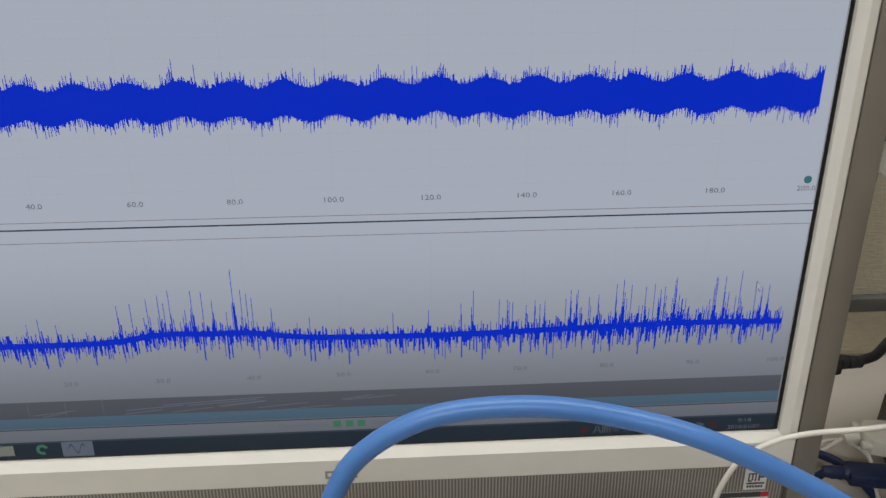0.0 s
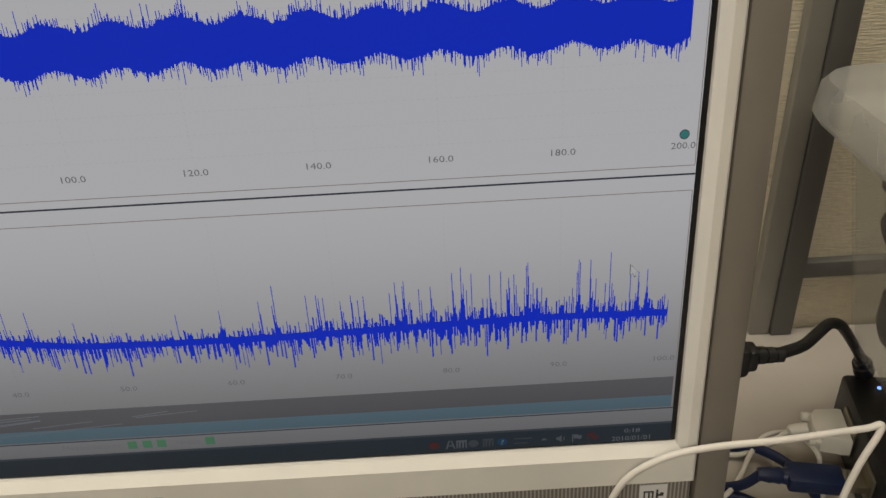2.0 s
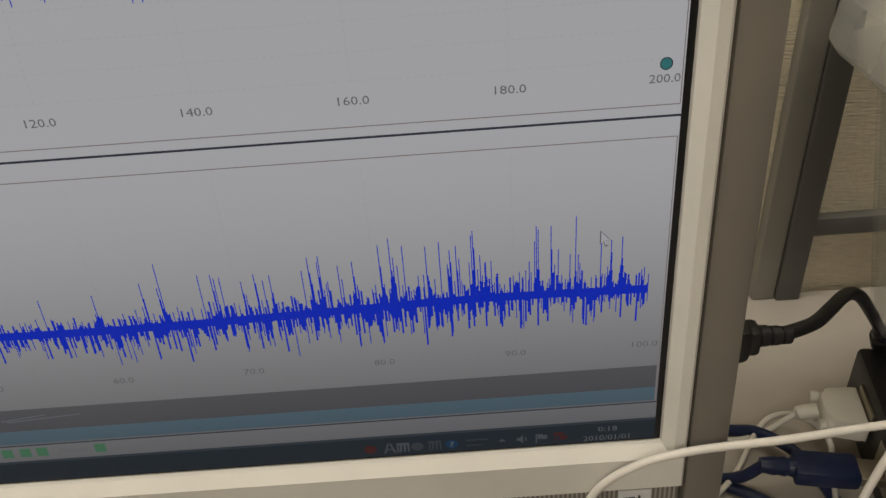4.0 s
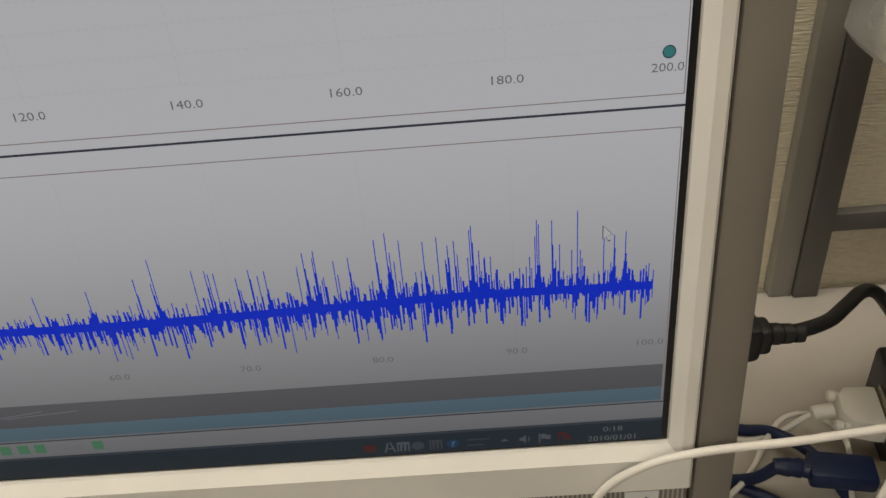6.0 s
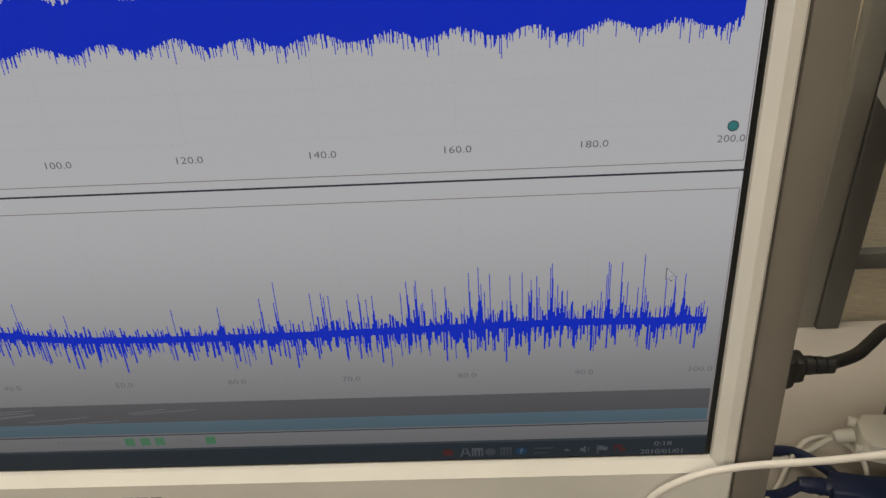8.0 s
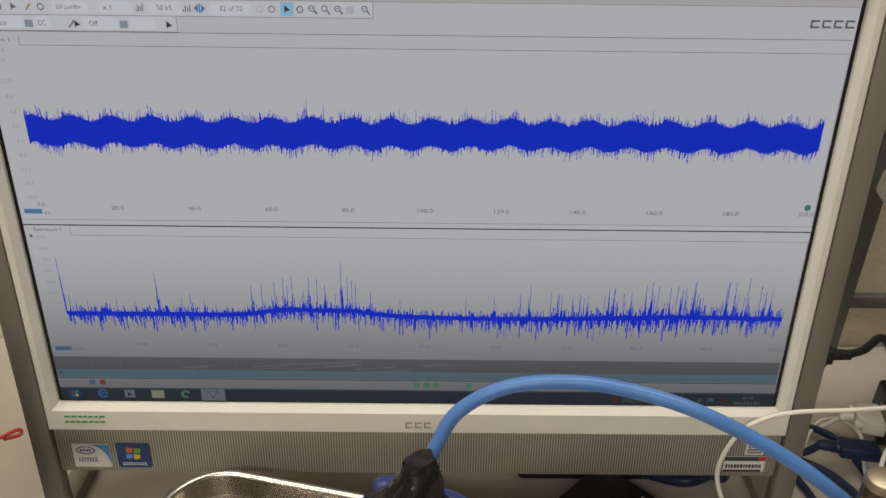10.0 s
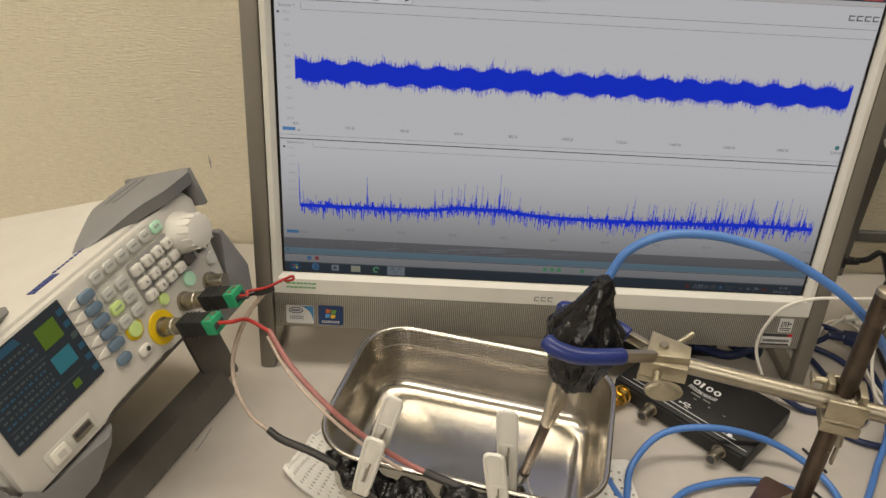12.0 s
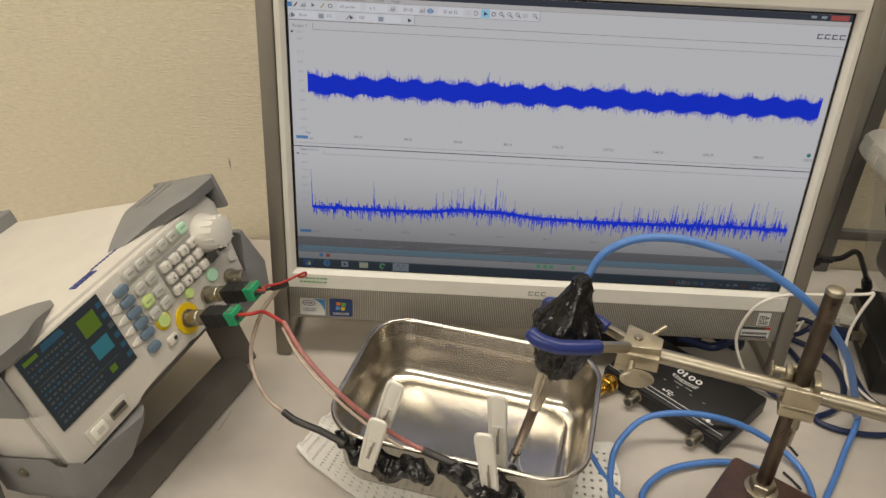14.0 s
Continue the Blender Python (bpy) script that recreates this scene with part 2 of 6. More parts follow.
def wallpaper():
    """Cream vinyl wallpaper with a woven, sideways ribbed relief."""
    m = bpy.data.materials.new("woven_wallpaper")
    m.use_nodes = True
    nt = m.node_tree
    b = nt.nodes["Principled BSDF"]
    b.inputs["Roughness"].default_value = 0.75
    co = nt.nodes.new("ShaderNodeTexCoord")
    mp = nt.nodes.new("ShaderNodeMapping")
    mp.inputs["Scale"].default_value = (95, 95, 900)
    nt.links.new(co.outputs["Object"], mp.inputs[0])
    n = nt.nodes.new("ShaderNodeTexNoise")
    n.inputs["Scale"].default_value, n.inputs["Detail"].default_value = 1.0, 3
    nt.links.new(mp.outputs[0], n.inputs["Vector"])
    mp2 = nt.nodes.new("ShaderNodeMapping")
    mp2.inputs["Scale"].default_value = (260, 260, 260)
    nt.links.new(co.outputs["Object"], mp2.inputs[0])
    n2 = nt.nodes.new("ShaderNodeTexNoise")
    n2.inputs["Scale"].default_value, n2.inputs["Detail"].default_value = 1.0, 2
    nt.links.new(mp2.outputs[0], n2.inputs["Vector"])
    add = nt.nodes.new("ShaderNodeMath")
    add.operation = "MULTIPLY_ADD"
    nt.links.new(n2.outputs["Fac"], add.inputs[0])
    add.inputs[1].default_value = 0.35
    nt.links.new(n.outputs["Fac"], add.inputs[2])
    bp = nt.nodes.new("ShaderNodeBump")
    bp.inputs["Strength"].default_value, bp.inputs["Distance"].default_value = 1.0, 0.0024
    nt.links.new(add.outputs[0], bp.inputs["Height"])
    nt.links.new(bp.outputs[0], b.inputs["Normal"])
    # relief shading deepened in the colour: hollows darker, ribs paler
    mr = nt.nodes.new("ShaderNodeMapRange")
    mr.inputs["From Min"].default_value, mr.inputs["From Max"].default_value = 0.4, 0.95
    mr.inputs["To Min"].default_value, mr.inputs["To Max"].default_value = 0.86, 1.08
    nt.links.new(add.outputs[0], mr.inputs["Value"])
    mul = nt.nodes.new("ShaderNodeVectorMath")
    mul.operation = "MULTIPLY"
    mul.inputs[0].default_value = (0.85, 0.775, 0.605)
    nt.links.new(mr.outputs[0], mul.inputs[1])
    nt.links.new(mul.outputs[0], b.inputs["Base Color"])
    return m


M["wallpaper"] = wallpaper()


def perforated():
    """Silver sheet with a fine grid of dark punched dots."""
    m = material("punched_silver_sheet", (0.48, 0.452, 0.41), 0.42, metal=0.3, var=0.03)
    nt = m.node_tree
    b = nt.nodes["Principled BSDF"]
    src = b.inputs["Base Color"].links[0].from_socket
    co = nt.nodes.new("ShaderNodeTexCoord")
    sep = nt.nodes.new("ShaderNodeSeparateXYZ")
    nt.links.new(co.outputs["Object"], sep.inputs[0])
    d = []
    for k in ("X", "Z"):
        a = nt.nodes.new("ShaderNodeMath")
        a.operation = "PINGPONG"
        nt.links.new(sep.outputs[k], a.inputs[0])
        a.inputs[1].default_value = 0.00085 if k == "X" else 0.00035
        c = nt.nodes.new("ShaderNodeMath")
        c.operation = "POWER"
        nt.links.new(a.outputs[0], c.inputs[0])
        c.inputs[1].default_value = 2
        d.append(c)
    s = nt.nodes.new("ShaderNodeMath")
    s.operation = "ADD"
    nt.links.new(d[0].outputs[0], s.inputs[0])
    nt.links.new(d[1].outputs[0], s.inputs[1])
    r = nt.nodes.new("ShaderNodeMapRange")
    r.inputs["From Min"].default_value, r.inputs["From Max"].default_value = 0.0000002, 0.0000004
    r.inputs["To Min"].default_value, r.inputs["To Max"].default_value = 0.42, 1.0
    nt.links.new(s.outputs[0], r.inputs["Value"])
    mul = nt.nodes.new("ShaderNodeVectorMath")
    mul.operation = "MULTIPLY"
    nt.links.new(src, mul.inputs[0])
    nt.links.new(r.outputs[0], mul.inputs[1])
    nt.links.new(mul.outputs[0], b.inputs["Base Color"])
    return m


M["punched"] = perforated()


# ---- shaping helpers ----
def thing(name, label, category, m=None, group="", kind=""):
    ob = new(name)
    ob.empty_display_size = 0.02
    if m is not None:
        ob.matrix_world = m
    return tagged(ob, label, category, group, kind)


def part(name, bm, mat, parent=None, label="", smooth=True):
    """Links a bmesh as one mesh object under a thing or a part."""
    me = bpy.data.meshes.new(name)
    bm.normal_update()
    bm.to_mesh(me)
    bm.free()
    me.materials.append(M[mat] if isinstance(mat, str) else mat)
    if smooth:
        me.polygons.foreach_set("use_smooth", [True] * len(me.polygons))
        me.set_sharp_from_angle(angle=radians(35))
    ob = new(name, me)
    if parent is not None:
        ob.parent = parent
    if label:
        ob["label"] = label
    return ob


def box(bm, lo, hi, bevel=0.0, m=None, seg=2):
    c = [(a + b) / 2 for a, b in zip(lo, hi)]
    d = [abs(b - a) for a, b in zip(lo, hi)]
    t = Matrix.Translation(c) @ Matrix.Diagonal((*d, 1))
    made = bmesh.ops.create_cube(bm, size=1, matrix=t)["verts"]
    if bevel > 0:
        edges = list({e for v in made for e in v.link_edges})
        res = bmesh.ops.bevel(bm, geom=edges, offset=bevel, segments=seg, affect="EDGES", profile=0.5)
        made = list({v for f in res["faces"] for v in f.verts} | {v for v in made if v.is_valid})
    if m is not None:
        bmesh.ops.transform(bm, matrix=m, verts=made)
    return bm


def boxes(*specs, bevel=0.0):
    bm = bmesh.new()
    for lo, hi in specs:
        box(bm, lo, hi, bevel)
    return bm


def frame_between(p0, p1, up=(0, 0, 1)):
    p0, p1 = Vector(p0), Vector(p1)
    z = (p1 - p0).normalized()
    x = Vector(up).cross(z)
    if x.length < 1e-5:
        x = Vector((1, 0, 0)).cross(z)
    x.normalize()
    y = z.cross(x)
    return Matrix.Translation(p0) @ Matrix((x, y, z)).transposed().to_4x4()


def turned(bm, p0, p1, profile, seg=24, up=(0, 0, 1)):
    """A turned solid along p0 to p1; profile: (share of the length, radius)."""
    m, length = frame_between(p0, p1, up), (Vector(p1) - Vector(p0)).length
    rings = []
    for s, r in profile:
        rings.append([bm.verts.new(m @ Vector((r * math.cos(2 * math.pi * k / seg), r * math.sin(2 * math.pi * k / seg), s * length))) for k in range(seg)])
    for a, b in zip(rings, rings[1:]):
        for k in range(seg):
            bm.faces.new((a[k], a[(k + 1) % seg], b[(k + 1) % seg], b[k]))
    bm.faces.new(rings[0][::-1])
    bm.faces.new(rings[-1])
    return bm


def rod(bm, p0, p1, r, seg=20, soft=0.0):
    if soft > 0:
        length = (Vector(p1) - Vector(p0)).length
        e = soft / length
        return turned(bm, p0, p1, [(0, r - soft), (e, r), (1 - e, r), (1, r - soft)], seg)
    return turned(bm, p0, p1, [(0, r), (1, r)], seg)


def smooth_path(points, n=8):
    """A Catmull-Rom line through the points."""
    p = [Vector(q) for q in points]
    p = [2 * p[0] - p[1], *p, 2 * p[-1] - p[-2]]
    out = []
    for a, b, c, d in zip(p, p[1:], p[2:], p[3:]):
        for k in range(n):
            t = k / n
            out.append(0.5 * (2 * b + (c - a) * t + (2 * a - 5 * b + 4 * c - d) * t * t + (3 * b - a - 3 * c + d) * t ** 3))
    out.append(p[-2])
    return out


def hose(bm, points, radius, seg=12, n=8):
    """A round cable through the points; radius may be a function of the share of its length."""
    path = smooth_path(points, n)
    up, rings = Vector((0.13, 0.21, 1)).normalized(), []
    for i, q in enumerate(path):
        t = (path[min(i + 1, len(path) - 1)] - path[max(i - 1, 0)]).normalized()
        x = up - up.dot(t) * t
        x.normalize()
        up = x
        y = t.cross(x)
        r = radius(i / (len(path) - 1)) if callable(radius) else radius
        rings.append([bm.verts.new(q + r * (math.cos(2 * math.pi * k / seg) * x + math.sin(2 * math.pi * k / seg) * y)) for k in range(seg)])
    for a, b in zip(rings, rings[1:]):
        for k in range(seg):
            bm.faces.new((a[k], a[(k + 1) % seg], b[(k + 1) % seg], b[k]))
    bm.faces.new(rings[0][::-1])
    bm.faces.new(rings[-1])
    return bm


def prism(bm, outline, z0, z1, m=None, bevel=0.0):
    """A flat outline (x, y) drawn out from z0 to z1."""
    low = [bm.verts.new((x, y, z0)) for x, y in outline]
    high = [bm.verts.new((x, y, z1)) for x, y in outline]
    n = len(outline)
    made = low + high
    bm.faces.new(low[::-1])
    top = bm.faces.new(high)
    for k in range(n):
        bm.faces.new((low[k], low[(k + 1) % n], high[(k + 1) % n], high[k]))
    if bevel > 0:
        res = bmesh.ops.bevel(bm, geom=list(top.edges), offset=bevel, segments=2, affect="EDGES", profile=0.5)
        made = list({v for f in res["faces"] for v in f.verts} | {v for v in made if v.is_valid})
    if m is not None:
        bmesh.ops.transform(bm, matrix=m, verts=[v for v in made if v.is_valid])
    return bm


def round_rect(a, b, r, seg=6):
    out = []
    for cx, cy, a0 in ((a - r, b - r, 0), (-a + r, b - r, 90), (-a + r, -b + r, 180), (a - r, -b + r, 270)):
        for k in range(seg + 1):
            w = radians(a0 + 90 * k / seg)
            out.append((cx + r * math.cos(w), cy + r * math.sin(w)))
    return out


def lump(bm, centre, size, seed, rough=0.25, freq=60.0, m=None, sub=4):
    """A kneaded lump: a ball pressed out of shape by noise."""
    made = bmesh.ops.create_icosphere(bm, subdivisions=sub, radius=1)["verts"]
    for v in made:
        d = v.co.copy()
        q = Vector((d.x * size[0], d.y * size[1], d.z * size[2]))
        k = 1 + rough * noise.noise(q * freq + Vector((seed, 0, 0))) + 0.4 * rough * noise.noise(q * freq * 2.7 + Vector((0, seed, 0)))
        v.co = q * k
    bmesh.ops.transform(bm, matrix=(Matrix.Translation(centre) @ (m or Matrix())), verts=made)
    return bm


TEXTS = {}


def text_mesh(words, size, depth=0.0):
    key = (words, size)
    if key not in TEXTS:
        cu = bpy.data.curves.new("words", "FONT")
        cu.body, cu.size, cu.align_x, cu.align_y, cu.resolution_u = words, size, "CENTER", "CENTER", 2
        ob = new("words", cu)
        bpy.context.view_layer.update()
        me = bpy.data.meshes.new_from_object(ob.evaluated_get(bpy.context.evaluated_depsgraph_get()))
        bpy.data.objects.remove(ob)
        bpy.data.curves.remove(cu)
        TEXTS[key] = me
    return TEXTS[key].copy()


def text(name, words, size, mat, parent, m, label="", fit=None):
    """Flat words; fit: the width and height that they are drawn to."""
    me = text_mesh(words, size)
    me.name = name
    me.materials.clear()
    me.materials.append(M[mat])
    if fit:
        xs_, ys_ = [v.co.x for v in me.vertices], [v.co.y for v in me.vertices]
        m = m @ Matrix.Diagonal((fit[0] / (max(xs_) - min(xs_)), fit[1] / (max(ys_) - min(ys_)), 1, 1))
    ob = new(name, me)
    ob.parent = parent
    ob.matrix_local = m
    if label:
        ob["label"] = label
    return ob


# ---- the room ----
def slab(name, lo, hi, mat, label, category):
    return tagged(part(name, boxes((lo, hi)), mat, smooth=False), label, category, kind="structure")


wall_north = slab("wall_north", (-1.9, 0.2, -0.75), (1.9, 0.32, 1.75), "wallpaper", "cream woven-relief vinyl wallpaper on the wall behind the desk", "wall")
slab("wall_south", (-1.9, -2.62, -0.75), (1.9, -2.5, 1.75), "room_dark", "plain grey wall across the room", "wall")
slab("wall_west", (-2.02, -2.62, -0.75), (-1.9, 0.32, 1.75), "room_grey", "plain pale office side wall", "wall")
slab("wall_east", (1.9, -2.62, -0.75), (2.02, 0.32, 1.75), "room_grey", "plain pale office side wall", "wall")
slab("floor", (-2.02, -2.62, -0.85), (2.02, 0.32, -0.75), "carpet", "dark grey office carpet floor", "floor")
slab("ceiling", (-2.02, -2.62, 1.75), (2.02, 0.32, 1.85), "room_white", "white board ceiling", "ceiling")

# wall fittings beside the computer: a metal post and a rail
tagged(part("wall_post", boxes(((0.340, 0.190, 0.0), (0.3535, 0.1995, 0.9)), bevel=0.001), "post_light"), "pale painted metal strip standing on the wallpapered wall", "post", kind="structure")
# dark strip: the post's side face, with its shadow put into the colour
tagged(part("wall_post", boxes(((0.3540, 0.188, 0.0), (0.3685, 0.1995, 0.9)), bevel=0.001), "post_dark"), "dark strip for the post's side face and shadow", "post", kind="structure")
tagged(part("wall_rail", boxes(((0.369, 0.192, 0.0435), (0.9, 0.1995, 0.0555)), bevel=0.001), "post_dark"), "grey rail low on the wallpapered wall", "rail", kind="structure")
# a scuff on the wallpaper
bm = bmesh.new()
hose(bm, [(-0.3395, 0.1992, 0.106), (-0.3385, 0.1990, 0.098), (-0.338, 0.1992, 0.090)], lambda s: 0.0007 * math.sin(math.pi * max(0.08, min(0.92, s))), 6)
tagged(part("wall_scuff", bm, "ink_grey"), "small grey scuff on the wallpaper", "mark", kind="structure")

# ---- the desk ----
desk = thing("desk", "pale beige laminate office desk against the wall", "desk")
part("desktop", boxes(((-1.2, -0.55, -0.028), (1.2, 0.197, 0.0)), bevel=0.003), "desk", desk)
for x in (-1.15, 1.12):
    part("side_panel", boxes(((x, -0.5, -0.75), (x + 0.03, 0.18, -0.0285)), bevel=0.002), "desk", desk)
bm = bmesh.new()
hose(bm, [(-0.2795, -0.118, 0.0003), (-0.276, -0.105, 0.0003), (-0.2735, -0.092, 0.0003)], 0.0004, 6)
part("pencil_mark", bm, "ink_grey", desk, "short dark pencil stroke on the desktop")

# ---- the all-in-one computer, in the frame of its leaning screen ----
pc = thing("all_in_one_computer", "white and silver all-in-one desktop computer showing oscilloscope traces", "computer", BASE)
OX, ZT = 0.2255, 0.2555

bm = bmesh.new()
# white bezel: an outline with an opening, front face at y = -6 mm, sloping in to the panel
def ring_frame(bm, outer, inner, y_out, y_in, back):
    """outer, inner: (x0, z0, x1, z1)."""
    def loop(r, y):
        return [bm.verts.new((x, y, z)) for x, z in ((r[0], r[1]), (r[2], r[1]), (r[2], r[3]), (r[0], r[3]))]
    mid = (inner[0] - 0.0035, inner[1] - 0.0035, inner[2] + 0.0035, inner[3] + 0.0035)
    rings = [loop(outer, back), loop(outer, y_out + 0.001), loop((outer[0] + 0.001, outer[1] + 0.001, outer[2] - 0.001, outer[3] - 0.001), y_out), loop(mid, y_out), loop((inner[0] - 0.0008, inner[1] - 0.0008, inner[2] + 0.0008, inner[3] + 0.0008), y_in - 0.001), loop(inner, y_in), loop(inner, 0.004)]
    for a, b in zip(rings, rings[1:]):
        for k in range(4):
            bm.faces.new((a[k], a[(k + 1) % 4], b[(k + 1) % 4], b[k]))
    return bm


part("bezel", ring_frame(bm, (-0.2335, -0.0185, 0.2335, 0.2685), (-OX, 0, OX, ZT), -0.006, -0.002, 0.02), "white_plastic", pc, "glossy white screen bezel")
for s in (-1, 1):
    a, b = sorted((s * 0.2345, s * 0.2485))
    bm = bmesh.new()
    box(bm, (a, -0.0045, -0.0978), (b, 0.0065, 0.285), 0.0018)
    box(bm, (a + 0.0004, 0.0066, -0.05), (b - 0.0004, 0.028, 0.284), 0.0018)
    part("side_frame", bm, "silver_paint", pc, "silver painted side frame running down into a foot")
    bm = bmesh.new()
    box(bm, (a, 0.0005, 0.0004), (b, 0.150, 0.011), 0.002, BASE.inverted())
    part("foot", bm, "silver_paint", pc)
part("top_frame", boxes(((-0.234, -0.0045, 0.2695), (0.234, 0.028, 0.285)), bevel=0.0015), "silver_paint", pc, "silver top frame")
part("back_shell", boxes(((-0.234, 0.0205, -0.05), (0.234, 0.062, 0.268)), bevel=0.006), "black_plastic", pc, "dark rear housing")
part("lower_panel", boxes(((-0.2338, -0.0015, -0.0545), (0.2338, 0.020, -0.0192)), bevel=0.0008), "punched", pc, "silver lower speaker panel with fine punched dots")


def letter_bars(name, mat, parent, x0, x1, z0, z1, n, y, label=""):
    """A mark or a line of print as plain upright bars."""
    bm = bmesh.new()
    step = (x1 - x0) / n
    for k in range(n):
        a, b = x0 + step * (k + 0.08), x0 + step * (k + 0.84)
        t = min((z1 - z0) * 0.24, (b - a) * 0.3)
        box(bm, (a, y - 0.0001, z0), (a + t, y + 0.0001, z1))
        box(bm, (a + t, y - 0.0001, z1 - t), (b, y + 0.0001, z1))
        box(bm, (a + t, y - 0.0001, z0), (b, y + 0.0001, z0 + t))
    return part(name, bm, mat, parent, label, smooth=False)


# maker's mark as plain bars
letter_bars("maker_mark", "ink_grey", pc, -0.0085, 0.0090, -0.0143, -0.0097, 3, -0.0061, "grey maker's mark on the bezel")
# tiny print at the corner of the bezel
bm = bmesh.new()
for r, (z, col) in enumerate(((-0.0075, 0), (-0.0115, 0))):
    x = -0.2215
    while x < -0.198:
        w = random.uniform(0.0015, 0.004)
        box(bm, (x, -0.00635, z - 0.0007), (x + w, -0.006, z + 0.0007))
        x += w + 0.0008
part("bezel_print", bm, "ink_green", pc, "tiny green and grey print", smooth=False)

# stickers
sticker = part("processor_sticker", prism(bmesh.new(), round_rect(0.0122, 0.0092, 0.0012), 0, 0.0004, pose(-0.2115, -0.0016, -0.0415, 90)), "sticker_white", pc, "white and blue processor sticker")
bm = bmesh.new()
pts = [(0.0118, 0.0088)] + [(-0.001 + 0.0128 * math.sin(w), -0.0088 + 0.0176 * math.cos(w)) for w in [radians(90 * k / 10) for k in range(11)]]
prism(bm, pts[:1] + pts[1:][::-1], 0, 0.0003, pose(-0.2115, -0.0021, -0.0415, 90))
part("blue_corner", bm, "sticker_blue", sticker)
bm = bmesh.new()
ov = [(0.0062 * math.cos(w), 0.0032 * math.sin(w)) for w in [2 * math.pi * k / 24 for k in range(24)]]
iv = [(x * 0.86, y * 0.78) for x, y in ov]
va = [bm.verts.new((x, 0, y)) for x, y in ov]
vb = [bm.verts.new((x, 0, y)) for x, y in iv]
for k in range(24):
    bm.faces.new((va[k], va[(k + 1) % 24], vb[(k + 1) % 24], vb[k]))
ob = part("oval_mark", bm, "ink_navy", sticker, smooth=False)
ob.location = (-0.2150, -0.0022, -0.0372)
letter_bars("sticker_bars", "ink_navy", sticker, -0.2205, -0.2080, -0.0462, -0.0432, 7, -0.0022)
bars = bmesh.new()
for k in range(4):
    box(bars, (-0.2187 + 0.0019 * k, -0.0023, -0.0380), (-0.2174 + 0.0019 * k, -0.0021, -0.0364))
part("oval_letters", bars, "ink_navy", sticker, smooth=False)

sticker = part("system_sticker", prism(bmesh.new(), round_rect(0.0108, 0.0098, 0.0018), 0, 0.0004, pose(-0.1845, -0.0016, -0.0412, 90)), "sticker_navy", pc, "dark blue operating system sticker with a four-colour flag")
for x, z, c in ((-0.0022, 0.0045, "sticker_orange"), (0.0026, 0.0040, "sticker_green"), (-0.0028, -0.0003, "sticker_sky"), (0.0020, -0.0008, "sticker_yellow")):
    bm = bmesh.new()
    q = [(-0.0022, -0.0018), (-0.0004, -0.0023), (0.0018, -0.0017), (0.0023, 0.0018), (0.0004, 0.0013), (-0.0017, 0.0020)]
    prism(bm, q, 0, 0.0003, pose(-0.1845 + x, -0.0021, -0.0410 + z, 90))
    part("flag_pane", bm, c, sticker)
letter_bars("sticker_bars", "ink_white", sticker, -0.1925, -0.1765, -0.0488, -0.0468, 9, -0.0022)

label_tag = part("square_label", prism(bmesh.new(), round_rect(0.0060, 0.0070, 0.0004), 0, 0.0003, pose(0.2175, -0.0016, -0.0295, 90)), "sticker_white", pc, "small white square label with a black emblem")
bm = bmesh.new()
for lo, hi in (((-0.0042, -0.0015), (-0.0036, 0.0036)), ((-0.0042, 0.0031), (-0.0005, 0.0036)), ((-0.0022, -0.0008), (-0.0016, 0.0036)), ((-0.0005, -0.0015), (0.0001, 0.0036)), ((-0.0042, -0.0015), (-0.0022, -0.0010)), ((0.0013, -0.0012), (0.0021, 0.0042)), ((0.0018, 0.0008), (0.0044, 0.0016)), ((0.0030, 0.0016), (0.0045, 0.0024)), ((-0.0048, -0.0032), (0.0048, -0.0025))):
    box(bm, (0.2175 + lo[0], -0.0023, -0.0295 + lo[1]), (0.2175 + hi[0], -0.0019, -0.0295 + hi[1]))
for k in range(6):
    box(bm, (0.2132 + 0.0015 * k, -0.0023, -0.0350), (0.2141 + 0.0015 * k, -0.0019, -0.0338))
part("emblem", bm, "ink", label_tag, smooth=False)
label_tag = part("serial_label", prism(bmesh.new(), round_rect(0.0135, 0.0062, 0.0004), 0, 0.0003, pose(0.2125, -0.0016, -0.0442, 90)), "sticker_white", pc, "asset label with a black band, a red end and unreadable print")
part("band", boxes(((0.1992, -0.0022, -0.0413), (0.2215, -0.0019, -0.0382))), "ink", label_tag, smooth=False)
part("red_end", boxes(((0.2217, -0.0022, -0.0413), (0.2258, -0.0019, -0.0382))), "ink_red", label_tag, smooth=False)
bm = bmesh.new()
x = 0.2005
while x < 0.2235:
    w = random.uniform(0.0006, 0.0016)
    box(bm, (x, -0.0022, -0.0470), (x + w, -0.0019, -0.0443))
    x += w + 0.0006
box(bm, (0.1992, -0.0022, -0.0502), (0.2240, -0.0019, -0.0486))
part("print_bars", bm, "ink", label_tag, smooth=False)

# the display and what it shows
LX, LZ0, LZ1 = 0.2232, 0.0012, 0.2535
screen_panel = part("screen", boxes(((-OX - 0.001, 0.0004, -0.001), (OX + 0.001, 0.004, ZT + 0.001))), "screen_border", pc, "lit display with two blue oscilloscope traces", smooth=False)


def quad(bm, x0, z0, x1, z1, y):
    v = [bm.verts.new(p) for p in ((x0, y, z0), (x1, y, z0), (x1, y, z1), (x0, y, z1))]
    bm.faces.new(v)
    return bm


def shown(name, mat, rects, y, label=""):
    for r in rects:
        made = part(name, quad(bmesh.new(), *r, y), mat, screen_panel, label, smooth=False)
    return made


def hline(x0, x1, z, w=0.0003):
    return (x0, z - w / 2, x1, z + w / 2)


